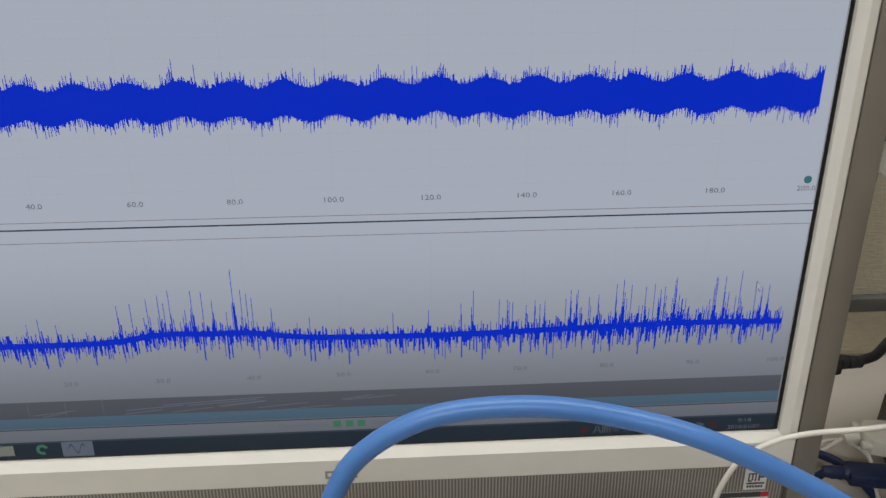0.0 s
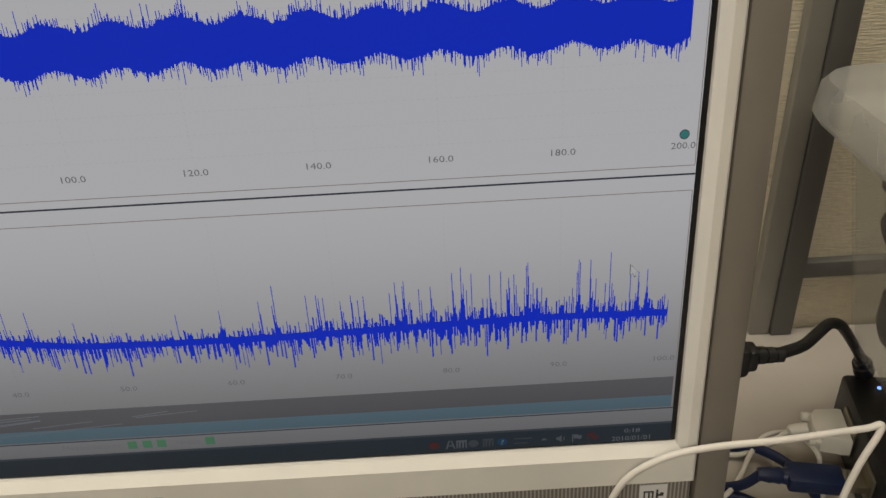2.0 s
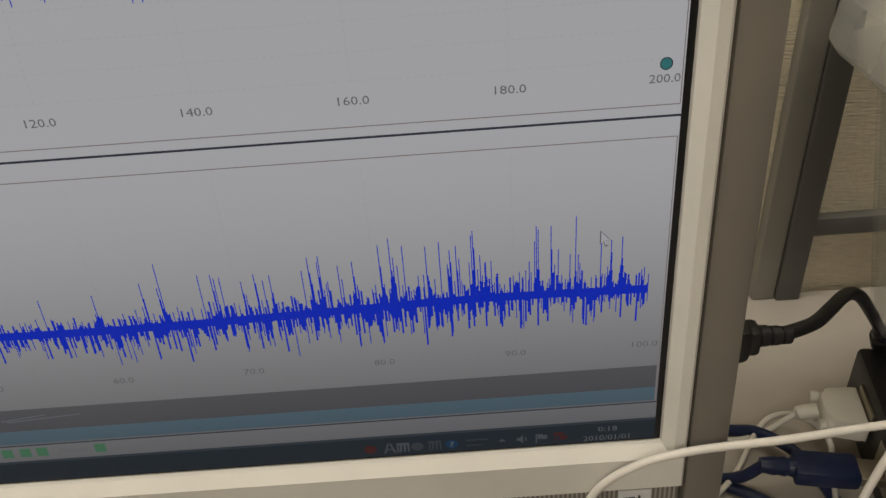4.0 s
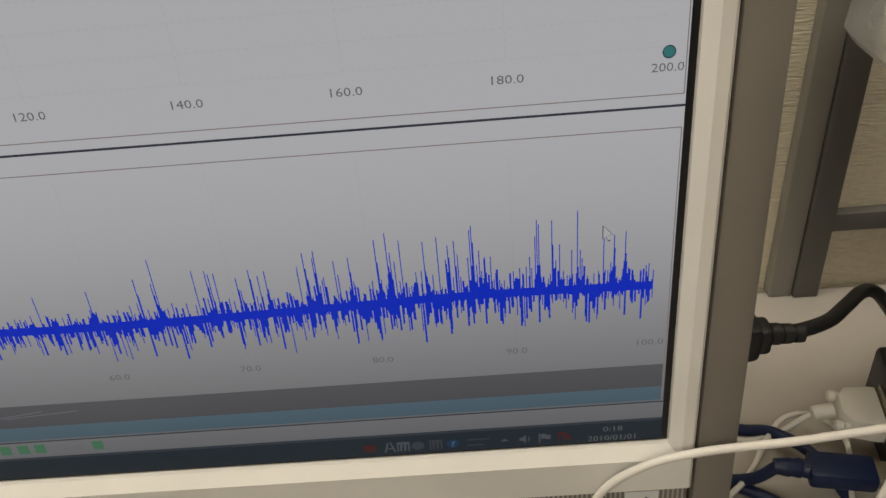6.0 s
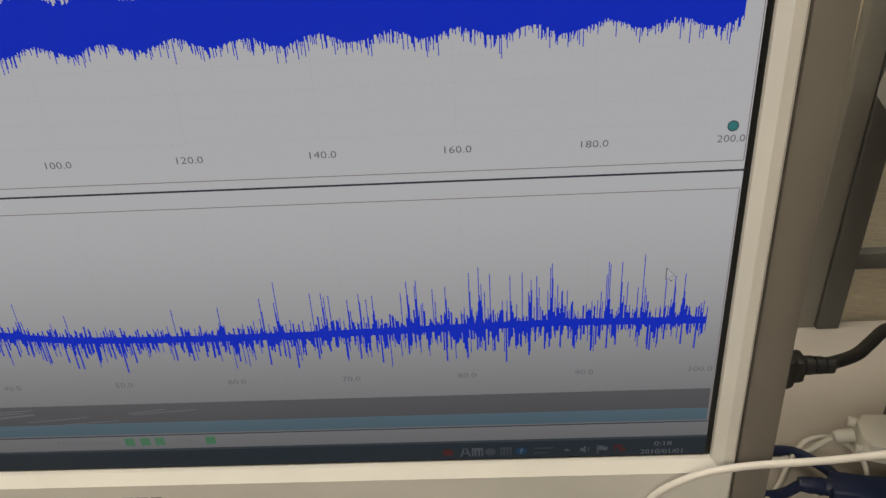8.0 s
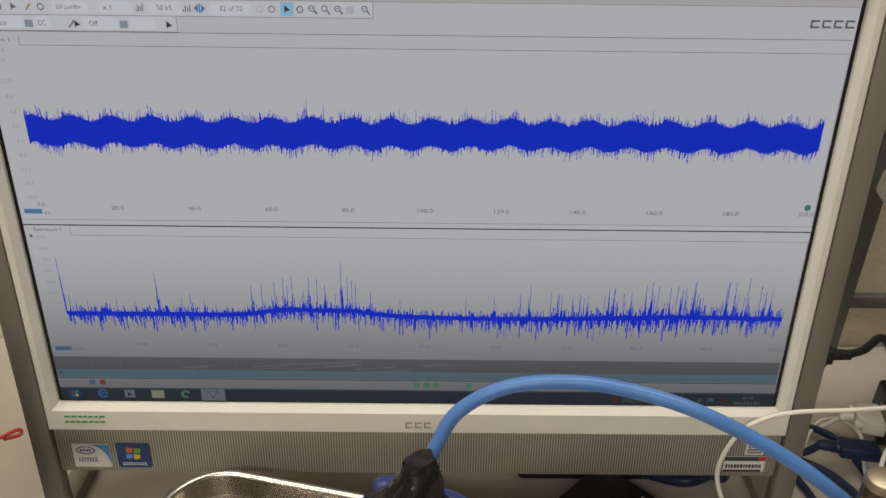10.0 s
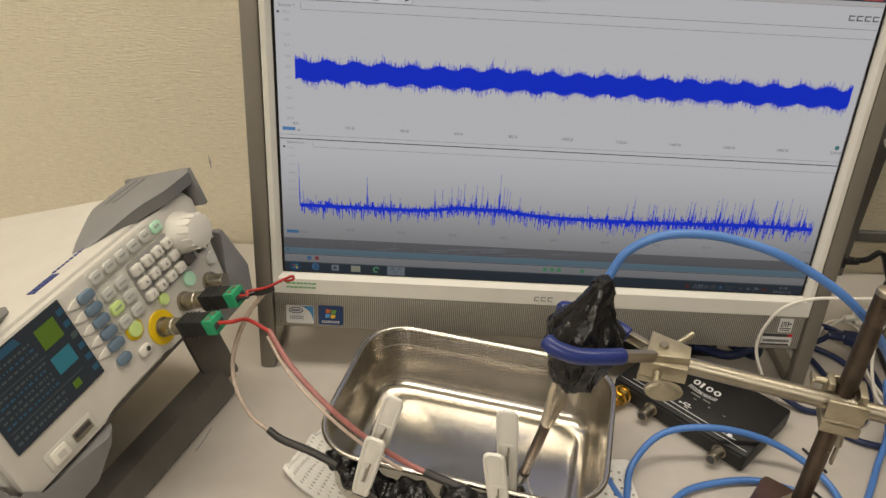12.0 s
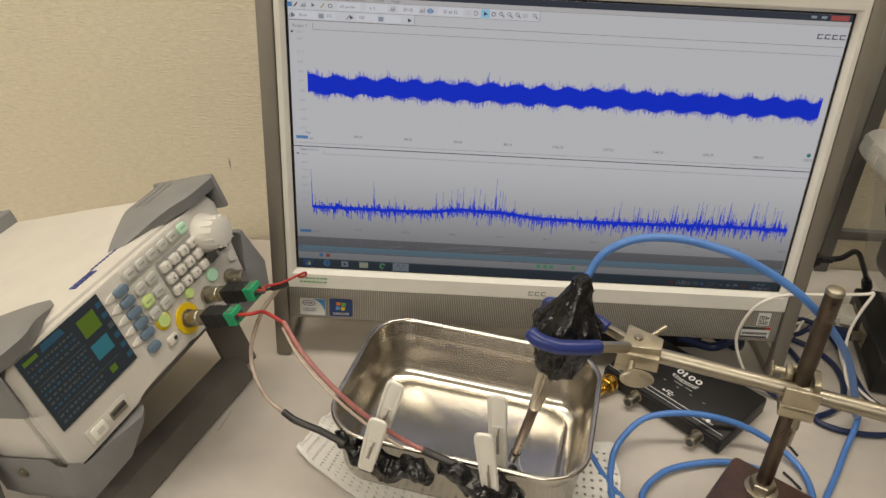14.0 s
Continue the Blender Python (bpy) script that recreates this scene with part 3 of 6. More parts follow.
def vline(x, z0, z1, w=0.0003):
    return (x - w / 2, z0, x + w / 2, z1)


Y1, Y2, Y3, Y4 = 0.0, -0.0003, -0.0006, -0.0009
shown("plot_background", "lcd_white", [(-LX, LZ0, LX, LZ1)], Y1)
shown("title_bar", "lcd_title", [(-LX, 0.2482, LX, LZ1)], Y2, "dark window title bar")
shown("close_button", "lcd_ired", [(0.2060, 0.2490, 0.2205, LZ1 - 0.0006)], Y3)
shown("window_button", "lcd_icon", [(0.1905, 0.2500, 0.1950, 0.2520), (0.1985, 0.2500, 0.2030, 0.2520)], Y3)
shown("menu_strip", "lcd_menu", [(-LX, 0.2447, LX, 0.2482)], Y2, "grey menu strip")
for s, x, w in (("File", -0.2180, 0.0062), ("Edit", -0.2070, 0.0062), ("Views", -0.1940, 0.0085), ("Measurements", -0.1720, 0.0220), ("Tools", -0.1505, 0.0080), ("Help", -0.1370, 0.0068)):
    text("menu_word", s, 0.0036, "lcd_text", screen_panel, pose(x, Y4, 0.2464, 90), fit=(w, 0.0026))
shown("toolbar", "lcd_tool", [(-LX, 0.2366, -0.0225, 0.2445), (-LX, 0.2287, -0.1219, 0.2364)], Y2, "pale toolbar rows")
shown("toolbar_edge", "lcd_brown", [hline(-LX, LX, 0.2446, 0.00025), hline(-LX, -0.0225, 0.2365, 0.0003), vline(-0.0224, 0.2365, 0.2445), vline(-0.1218, 0.2287, 0.2364), hline(-LX, -0.1218, 0.2287, 0.0003)], Y3)
FIELDS = [(-0.1834, -0.1654, 0.2405), (-0.1604, -0.1432, 0.2405), (-0.1352, -0.1187, 0.2405), (-0.1036, -0.0835, 0.2405), (-0.2174, -0.2000, 0.2325), (-0.1935, -0.1855, 0.2325), (-0.1689, -0.1515, 0.2325), (-0.1458, -0.1328, 0.2325)]
shown("tool_field", "lcd_field", [(a, z - 0.0030, b, z + 0.0030) for a, b, z in FIELDS], Y3)
for s, x, z, w in (("20 µs/div", -0.1752, 0.2405, 0.0125), ("x 1", -0.1555, 0.2405, 0.0042), ("50 kS", -0.1272, 0.2405, 0.0075), ("32 of 32", -0.0936, 0.2405, 0.0115), ("Auto", -0.2110, 0.2325, 0.0062), ("DC", -0.1898, 0.2325, 0.0038), ("Off", -0.1640, 0.2325, 0.0045)):
    text("tool_word", s, 0.0036, "lcd_text", screen_panel, pose(x, Y4, z, 90), fit=(w, 0.0026))


def magnifier(x, z, sign):
    """A small looking-glass icon with its handle to the lower right."""
    bm = bmesh.new()
    for k in range(12):
        a, b = 2 * math.pi * k / 12, 2 * math.pi * (k + 1) / 12
        bm.faces.new([bm.verts.new((x - 0.0005 + r * math.cos(q), Y4, z + 0.0006 + r * math.sin(q))) for r, q in ((0.0011, a), (0.0016, a), (0.0016, b), (0.0011, b))])
    bm.faces.new([bm.verts.new((x + a, Y4, z + b)) for a, b in ((0.0004, -0.0006), (0.0010, -0.0001), (0.0025, -0.0018), (0.0018, -0.0024))])
    if sign:
        quad(bm, x - 0.0012, z + 0.0004, x + 0.0002, z + 0.0008, Y4)
    return part("zoom_icon", bm, "lcd_text", screen_panel, smooth=False)


def tool_sign(x, z, kind, mat):
    """Small toolbar pictures: blocks, strokes and arrows."""
    bm = bmesh.new()
    if kind == "block":
        quad(bm, x - 0.0020, z - 0.0018, x + 0.0020, z + 0.0018, Y4)
    elif kind == "bars":
        for k, h in enumerate((0.0012, 0.0030, 0.0020, 0.0034)):
            quad(bm, x - 0.0020 + 0.0011 * k, z - 0.0017, x - 0.0013 + 0.0011 * k, z - 0.0017 + h, Y4)
    elif kind == "stroke":
        bm.faces.new([bm.verts.new((x + a, Y4, z + b)) for a, b in ((-0.0018, -0.0016), (-0.0010, -0.0020), (0.0018, 0.0014), (0.0010, 0.0019))])
    elif kind == "arrow":
        bm.faces.new([bm.verts.new((x + a, Y4, z + b)) for a, b in ((-0.0012, 0.0020), (-0.0012, -0.0018), (-0.0002, -0.0009), (0.0018, -0.0004))])
    elif kind == "ring":
        for k in range(12):
            a, b = 2 * math.pi * k / 12, 2 * math.pi * (k + 1) / 12
            bm.faces.new([bm.verts.new((x + r * math.cos(q), Y4, z + r * math.sin(q))) for r, q in ((0.0012, a), (0.0018, a), (0.0018, b), (0.0012, b))])
    elif kind == "arrows":
        quad(bm, x - 0.0004, z - 0.0022, x + 0.0004, z + 0.0022, Y4)
        for d in (-1, 1):
            bm.faces.new([bm.verts.new((x + d * a, Y4, z + b)) for a, b in ((0.0008, 0.0020), (0.0008, -0.0020), (0.0030, 0.0))][::d])
    return part("tool_icon", bm, mat, screen_panel, smooth=False)


shown("pressed_tool", "lcd_pressed", [(-0.0690, 0.2372, -0.0622, 0.2440)], Y3, "pale blue pressed tool")
for x, kind, mat in ((-0.2215, "block", "lcd_iblue"), (-0.2168, "stroke", "lcd_dimred"), (-0.2107, "bars", "lcd_text"), (-0.2028, "arrow", "lcd_text"), (-0.1953, "stroke", "lcd_iyellow"), (-0.1891, "ring", "lcd_text"), (-0.1396, "bars", "lcd_brown"), (-0.1159, "bars", "lcd_brown"), (-0.1094, "arrows", "lcd_iblue"), (-0.0792, "ring", "lcd_faint"), (-0.0732, "ring", "lcd_brown"), (-0.0656, "arrow", "lcd_title"), (-0.0591, "ring", "lcd_line"), (-0.0340, "block", "lcd_faint")):
    tool_sign(x, 0.2405, kind, mat)
for x, kind, mat in ((-0.2210, "bars", "lcd_icon"), (-0.2192, "arrow", "lcd_title"), (-0.1965, "block", "lcd_icon"), (-0.1750, "stroke", "lcd_brown"), (-0.1722, "arrow", "lcd_title"), (-0.1486, "block", "lcd_icon"), (-0.1258, "arrow", "lcd_title")):
    tool_sign(x, 0.2322, kind, mat)
for x, sign in ((-0.0527, True), (-0.0462, False), (-0.0397, True), (-0.0261, True)):
    magnifier(x, 0.2405, sign)
letter_bars("header_mark", "lcd_line", screen_panel, 0.1985, 0.2222, 0.2342, 0.2382, 4, Y4, "grey company mark as plain bars")
shown("mark_line", "lcd_faint", [hline(0.2105, 0.2215, 0.2325, 0.0006)], Y4)

shown("plot_rule", "lcd_line", [hline(-LX, LX - 0.001, 0.2283, 0.0003), hline(-0.2036, 0.2225, 0.2213, 0.00025), vline(-0.2036, 0.2213, 0.2262, 0.00025)], Y3)
shown("plot_divider", "lcd_title", [hline(-LX, LX, 0.1211, 0.0007)], Y4, "black line between the two plots")
shown("plot_frame", "lcd_brown", [hline(-LX, 0.2225, 0.1243), hline(-0.1970, 0.2225, 0.1147), vline(-0.1970, 0.1147, 0.1195), vline(0.2225, 0.1243, 0.2213, 0.0003), vline(0.2225, 0.0180, 0.1147, 0.0003)], Y3)
shown("plot_foot", "lcd_title", [hline(-LX, LX, 0.0180, 0.0005)], Y4, "dark line under the plots")


def dashes(bm, x0, z0, x1, z1, y):
    """A dotted line of short strokes."""
    n = int(max(abs(x1 - x0), abs(z1 - z0)) / 0.0022)
    for k in range(n):
        a, b = k / n, (k + 0.55) / n
        if abs(x1 - x0) > abs(z1 - z0):
            quad(bm, x0 + (x1 - x0) * a, z0 - 0.00009, x0 + (x1 - x0) * b, z0 + 0.00009, y)
        else:
            quad(bm, x0 - 0.00009, z0 + (z1 - z0) * a, x0 + 0.00009, z0 + (z1 - z0) * b, y)
    return bm


for k in range(1, 10):
    x = (20 * k - 98.25) * 0.002143
    part("grid_line", dashes(bmesh.new(), x, 0.1372, x, 0.2190, Y2), "lcd_faint", screen_panel, smooth=False)
    part("grid_line", dashes(bmesh.new(), x, 0.0460, x, 0.1130, Y2), "lcd_faint", screen_panel, smooth=False)
for k in range(11):
    part("grid_line", dashes(bmesh.new(), -0.2095, 0.1372 + 0.00813 * k, 0.2178, 0.1372 + 0.00813 * k, Y2), "lcd_faint", screen_panel, smooth=False)

for k in range(1, 11):
    x = (20 * k - 98.25) * 0.002143
    word = f"{20 * k}.0"
    text("time_number", word, 0.0042, "lcd_text", screen_panel, pose(x if k < 10 else x - 0.0004, Y4, 0.1318, 90), fit=(0.00172 * len(word), 0.0024))
    word = f"{10 * k}.0"
    text("frequency_number", word, 0.0038, "lcd_text", screen_panel, pose(x if k < 10 else x - 0.0010, Y4, 0.0427, 90), fit=(0.00166 * len(word), 0.0022))
for k in range(11):
    if k != 1:
        word = f"{20 - 4 * k}.0"
        text("level_number", word, 0.0036, "lcd_level", screen_panel, pose(-0.2145, Y4, 0.2189 - 0.00813 * k, 90), fit=(0.00125 * len(word), 0.0021))
text("level_unit", "mV", 0.0034, "lcd_level", screen_panel, pose(-0.2145, Y4, 0.2135, 90))
for k in range(9):
    word = f"{-50 - 10 * k}.0" if k else "-20.0"
    text("level_number", word, 0.0034, "lcd_level", screen_panel, pose(-0.2145, Y4, 0.1135 - 0.0072 * k, 90), fit=(0.00120 * len(word), 0.0020))
text("tab_word", "Scope 1", 0.0036, "lcd_text", screen_panel, pose(-0.2138, Y4, 0.2240, 90), fit=(0.0118, 0.0030))
text("tab_word", "Spectrum 1", 0.0036, "lcd_text", screen_panel, pose(-0.2095, Y4, 0.1182, 90), fit=(0.0155, 0.0030))
shown("axis_box", "lcd_iblue", [(-0.2205, 0.1278, -0.2105, 0.1306), (-0.2205, 0.0378, -0.2105, 0.0406)], Y3)
text("axis_zero", "0.0", 0.0034, "lcd_text", screen_panel, pose(-0.2100, Y4, 0.1335, 90), fit=(0.0042, 0.0021))
text("axis_unit", "µs", 0.0034, "lcd_text", screen_panel, pose(-0.2076, Y4, 0.1288, 90))
text("axis_unit", "MHz", 0.0034, "lcd_text", screen_panel, pose(-0.2060, Y4, 0.0390, 90), fit=(0.0062, 0.0021))
shown("axis_square", "lcd_title", [(-0.2214, 0.2182, -0.2196, 0.2198), (-0.2206, 0.1133, -0.2190, 0.1148), (-0.2208, 0.0215, -0.2196, 0.0227)], Y3)
bm = bmesh.new()
prism(bm, [(0.0016 * math.cos(2 * math.pi * k / 20), 0.0016 * math.sin(2 * math.pi * k / 20)) for k in range(20)], 0, 0.0002, pose(0.2178, Y3, 0.1360, 90))
dot = part("axis_dot", bm, "lcd_dot", screen_panel, "teal dot at the end of the time axis")
bm = bmesh.new()
for k in range(20):
    a, b = 2 * math.pi * k / 20, 2 * math.pi * (k + 1) / 20
    bm.faces.new([bm.verts.new((0.2178 + r * math.cos(q), Y3 - 0.0003, 0.1360 + r * math.sin(q))) for r, q in ((0.0015, a), (0.0018, a), (0.0018, b), (0.0015, b))])
part("dot_edge", bm, "lcd_title", screen_panel, smooth=False)

# upper trace: a broad noisy band, one upright stroke for each column of the display
rng = np.random.RandomState(7)
STEP = 0.000279
N = 1528
t_ = np.arange(N) / (N - 1)
wave = 0.0016 * np.sin(2 * np.pi * (20 * t_ + 0.1))
slow = np.convolve(rng.normal(0, 1, N + 80), np.ones(81) / 81, "valid")[:N] * 0.0020


def fringe(n):
    """Uneven ends of the strokes: mostly short, now and then long."""
    return rng.exponential(0.0011, n) + 0.0040 * rng.rand(n) * (rng.rand(n) < 0.22)


up = 0.1830 + wave + slow + fringe(N)
dn = 0.1688 + wave * 0.9 + slow - fringe(N)


def columns(name, x0, lo, hi, mat, y, label):
    """A trace as upright strokes, one column of the display each."""
    verts, faces = [], []
    for k, (a, b) in enumerate(zip(lo, hi)):
        xa, xb = x0 + STEP * k, x0 + STEP * (k + 1)
        verts += [(xa, y, a), (xb - 2e-6, y, a), (xb - 2e-6, y, b), (xa, y, b)]
        faces.append((4 * k, 4 * k + 1, 4 * k + 2, 4 * k + 3))
        if k:
            faces.append((4 * k - 3, 4 * k, 4 * k + 3, 4 * k - 2))
    me = bpy.data.meshes.new(name)
    me.from_pydata([tuple(map(float, v)) for v in verts], [], faces)
    me.materials.append(M[mat])
    ob = new(name, me)
    ob.parent = screen_panel
    ob["label"] = label
    return ob


columns("time_trace", -0.2092, dn, up, "lcd_wave", Y3, "broad noisy blue band of the time trace")
# lower trace: power noise on a floor with a low hump, and many narrow peaks
f = 100 * t_
floor_line = 0.0640 + 0.0036 * np.exp(-((f - 31) / 4.5) ** 2) + 0.0034 * np.exp(-((f - 39) / 5) ** 2) - 0.0012 * np.exp(-((f - 60) / 14) ** 2) + 0.0010 * np.exp(-((f - 88) / 10) ** 2)
spread = 0.00072 * (1.45 + 0.55 * np.exp(-((f - 85) / 16) ** 2))
level = floor_line[:, None] + spread[:, None] * 10 * np.log10(rng.gamma(1.7, 1 / 1.7, (N, 2)) + 0.03)
lo, hi = level.min(1), level.max(1)
lo[1:], hi[1:] = np.minimum(lo[1:], level[:-1, 1]), np.maximum(hi[1:], level[:-1, 1])
lo, hi = np.minimum(lo, floor_line - 0.0017), np.maximum(hi, floor_line + 0.0012)
dense = 0.035 + 0.16 * np.exp(-((f - 34) / 7) ** 2) + 0.24 * np.exp(-((f - 85) / 12) ** 2)
peaks = rng.rand(N) < dense
hi = hi + peaks * rng.exponential(0.0062, N).clip(0.001, 0.019)
for c, h in ((13.0, 0.027), (26, 0.018), (38.5, 0.032), (34.0, 0.022), (30.5, 0.020), (36.2, 0.017), (59.6, 0.013), (63.2, 0.016), (64.4, 0.014), (68.4, 0.017), (71.5, 0.016), (72.6, 0.015), (75.5, 0.020), (76.1, 0.018), (80.6, 0.022), (81.4, 0.024), (83.9, 0.020), (85.6, 0.018), (87.3, 0.024), (88.2, 0.013), (92.0, 0.023), (92.9, 0.024), (97.2, 0.018), (98.0, 0.019), (78.6, 0.017), (42.5, 0.014)):
    k = int(c / 100 * (N - 1))
    hi[k] = floor_line[k] + h
    hi[k + 1] = max(hi[k + 1], floor_line[k] + h * rng.uniform(0.3, 0.8))
    for d in (-3, -2, -1, 2, 3, 4):
        hi[k + d] = max(hi[k + d], floor_line[k] + h * 0.5 * rng.rand())
hi[:3], lo[:3] = (0.100, 0.088, 0.076), 0.063
columns("spectrum_trace", -0.2090, lo, hi, "lcd_wave", Y3, "thin spiky blue line of the spectrum")

# overview strip, status line and taskbar
shown("grey_strip", "lcd_purple", [(-LX, 0.0240, 0.2222, 0.0332)], Y2)
shown("cyan_strip", "lcd_cyan", [(-LX, 0.0183, 0.2222, 0.0240)], Y2)
rs = np.random.RandomState(3)
for k in range(14):
    bm = bmesh.new()
    x = -0.15 + 0.17 * rs.rand()
    z = 0.0205 + 0.009 * rs.rand()
    w = 0.010 + 0.04 * rs.rand()
    d = 0.0016 + 0.0014 * rs.rand()
    v = [bm.verts.new(p) for p in ((x, Y3, z), (x + w, Y3, z + d), (x + w, Y3, z + d + 0.0004), (x, Y3, z + 0.0004))]
    bm.faces.new(v)
    part("strip_mark", bm, "lcd_streak", screen_panel, smooth=False)
shown("strip_mark", "lcd_streak", [vline(-0.2 + 0.0175 * k, 0.0248, 0.0330, 0.0002) for k in range(6)], Y3)
shown("status_line", "lcd_tool", [(-LX, 0.0107, LX, 0.0177)], Y2, "pale status line")
for s, x, w in (("Running", -0.2135, 0.0125), ("Trigger", -0.1857, 0.0110), ("None", -0.1710, 0.0078), ("Measurements", -0.0178, 0.0235), ("Notes", 0.0220, 0.0092)):
    text("status_word", s, 0.0034, "lcd_text", screen_panel, pose(x, Y4, 0.0147, 90), fit=(w, 0.0027))
shown("status_light", "lcd_igreen", [(x - 0.0019, 0.0126, x + 0.0019, 0.0164) for x in (-0.0010, 0.0052, 0.0110, 0.0311)], Y3)
shown("status_light", "lcd_iblue", [(-0.2039, 0.0130, -0.2005, 0.0164)], Y3)
shown("status_light", "lcd_ired", [(-0.1975, 0.0130, -0.1941, 0.0164)], Y3)
shown("taskbar", "lcd_task", [(-LX, LZ0, LX, 0.0105)], Y2, "dark blue taskbar")
shown("taskbar_gloss", "lcd_taskhi", [(-LX, 0.0098, LX, 0.0105)], Y3)
bm = bmesh.new()
prism(bm, [(0.0046 * math.cos(2 * math.pi * k / 24), 0.0046 * math.sin(2 * math.pi * k / 24)) for k in range(24)], 0, 0.0002, pose(-0.2145, Y3, 0.0062, 90))
start = part("start_button", bm, "lcd_dimblue", screen_panel, "round blue start button")
for a, b, c in ((-0.0013, 0.0011, "lcd_ired"), (0.0012, 0.0012, "lcd_igreen"), (-0.0013, -0.0013, "lcd_iblue"), (0.0012, -0.0012, "lcd_iyellow")):
    part("flag_pane", quad(bmesh.new(), -0.2145 + a - 0.0009, 0.0062 + b - 0.0009, -0.2145 + a + 0.0009, 0.0062 + b + 0.0009, Y4), c, start, smooth=False)
bm = bmesh.new()
for k, w in enumerate(range(30, 330, 15)):
    a, b = radians(w), radians(w + 15)
    bm.faces.new([bm.verts.new((-0.1969 + r * math.cos(q), Y3, 0.0064 + r * math.sin(q))) for r, q in ((0.0018, a), (0.0034, a), (0.0034, b), (0.0018, b))])
quad(bm, -0.1998, 0.0059, -0.1937, 0.0070, Y3)
part("browser_icon", bm, "lcd_iblue", screen_panel, smooth=False)
shown("taskbar_icon", "lcd_icon", [(-0.1835, 0.0034, -0.1772, 0.0090)], Y3)
tri = bmesh.new()
tri.faces.new([tri.verts.new((-0.1803 + a, Y4, 0.0062 + b)) for a, b in ((-0.0012, 0.0017), (-0.0012, -0.0017), (0.0018, 0.0))])
part("play_icon", tri, "lcd_task", screen_panel, smooth=False)
shown("taskbar_icon", "lcd_folder", [(-0.1668, 0.0032, -0.1588, 0.0090)], Y3)
shown("folder_tab", "lcd_icon", [(-0.1668, 0.0084, -0.1636, 0.0096)], Y4)
bm = bmesh.new()
for w in range(20, 300, 20):
    a, b = radians(w), radians(w + 20)
    bm.faces.new([bm.verts.new((-0.1452 + r * math.cos(q), Y3, 0.0062 + r * math.sin(q))) for r, q in ((0.0014, a), (0.0030, a), (0.0030, b), (0.0014, b))])
part("taskbar_icon", bm, "lcd_igreen", screen_panel, smooth=False)
shown("taskbar_tile", "lcd_icon", [(-0.1358, 0.0016, -0.1208, 0.0104)], Y3)
bm = bmesh.new()
pts = [(-0.1325 + 0.0008 * k, 0.0062 + 0.0026 * math.sin(k * 0.9)) for k in range(11)]
for (xa, za), (xb, zb) in zip(pts, pts[1:]):
    bm.faces.new([bm.verts.new(p) for p in ((xa, Y4, za - 0.0004), (xb, Y4, zb - 0.0004), (xb, Y4, zb + 0.0004), (xa, Y4, za + 0.0004))])
part("wave_icon", bm, "lcd_title", screen_panel, smooth=False)


def tray_sign(x, z, kind, mat):
    """Small pictures at the taskbar's end."""
    bm = bmesh.new()
    if kind == "ball":
        bm.faces.new([bm.verts.new((x + 0.0022 * math.cos(w), Y3, z + 0.0019 * math.sin(w))) for w in [2 * math.pi * k / 16 for k in range(16)]])
    elif kind == "letter":
        for a in (-1, 1):
            bm.faces.new([bm.verts.new((x + a * p, Y3, z + q)) for p, q in ((0.0001, 0.0022), (0.0007, 0.0022), (0.0021, -0.0022), (0.0014, -0.0022))][::a])
        quad(bm, x - 0.0010, z - 0.0008, x + 0.0010, z - 0.0003, Y3)
    elif kind == "sign":
        comb = [(-0.0022, 0.0021), (0.0022, 0.0021)]
        for a in (0.0022, 0.0008, -0.0006):
            comb += [(a, -0.0021), (a - 0.0006, -0.0021), (a - 0.0006, 0.0012), (a - 0.0010, 0.0012)]
        comb += [(-0.0016, -0.0021), (-0.0022, -0.0021)]
        bm.faces.new([bm.verts.new((x + a, Y3, z + b)) for a, b in comb[::-1]])
    elif kind == "print":
        for a, b, w in ((-0.0040, 0.0009, 0.0078), (-0.0038, -0.0015, 0.0056)):
            quad(bm, x + a, z + b, x + a + w, z + b + 0.0006, Y3)
    elif kind == "caret":
        bm.faces.new([bm.verts.new((x + a, Y3, z + b)) for a, b in ((-0.0014, -0.0005), (0.0014, -0.0005), (0, 0.0008))])
    elif kind == "speaker":
        bm.faces.new([bm.verts.new((x + a, Y3, z + b)) for a, b in ((-0.0018, -0.0007), (-0.0008, -0.0007), (0.0004, -0.0020), (0.0004, 0.0020), (-0.0008, 0.0007), (-0.0018, 0.0007))])
        quad(bm, x + 0.0012, z - 0.0010, x + 0.0016, z + 0.0010, Y3)
    elif kind == "flag":
        quad(bm, x - 0.0018, z - 0.0022, x - 0.0013, z + 0.0020, Y3)
        quad(bm, x - 0.0011, z - 0.0004, x + 0.0006, z + 0.0018, Y3)
        quad(bm, x + 0.0006, z - 0.0007, x + 0.0022, z + 0.0012, Y3)
    elif kind == "net":
        quad(bm, x - 0.0023, z + 0.0006, x + 0.0010, z + 0.0020, Y3)
        quad(bm, x - 0.0020, z - 0.0020, x - 0.0016, z + 0.0006, Y3)
        quad(bm, x - 0.0004, z - 0.0014, x + 0.0023, z + 0.0004, Y3)
    return part("tray_icon", bm, mat, screen_panel, smooth=False)


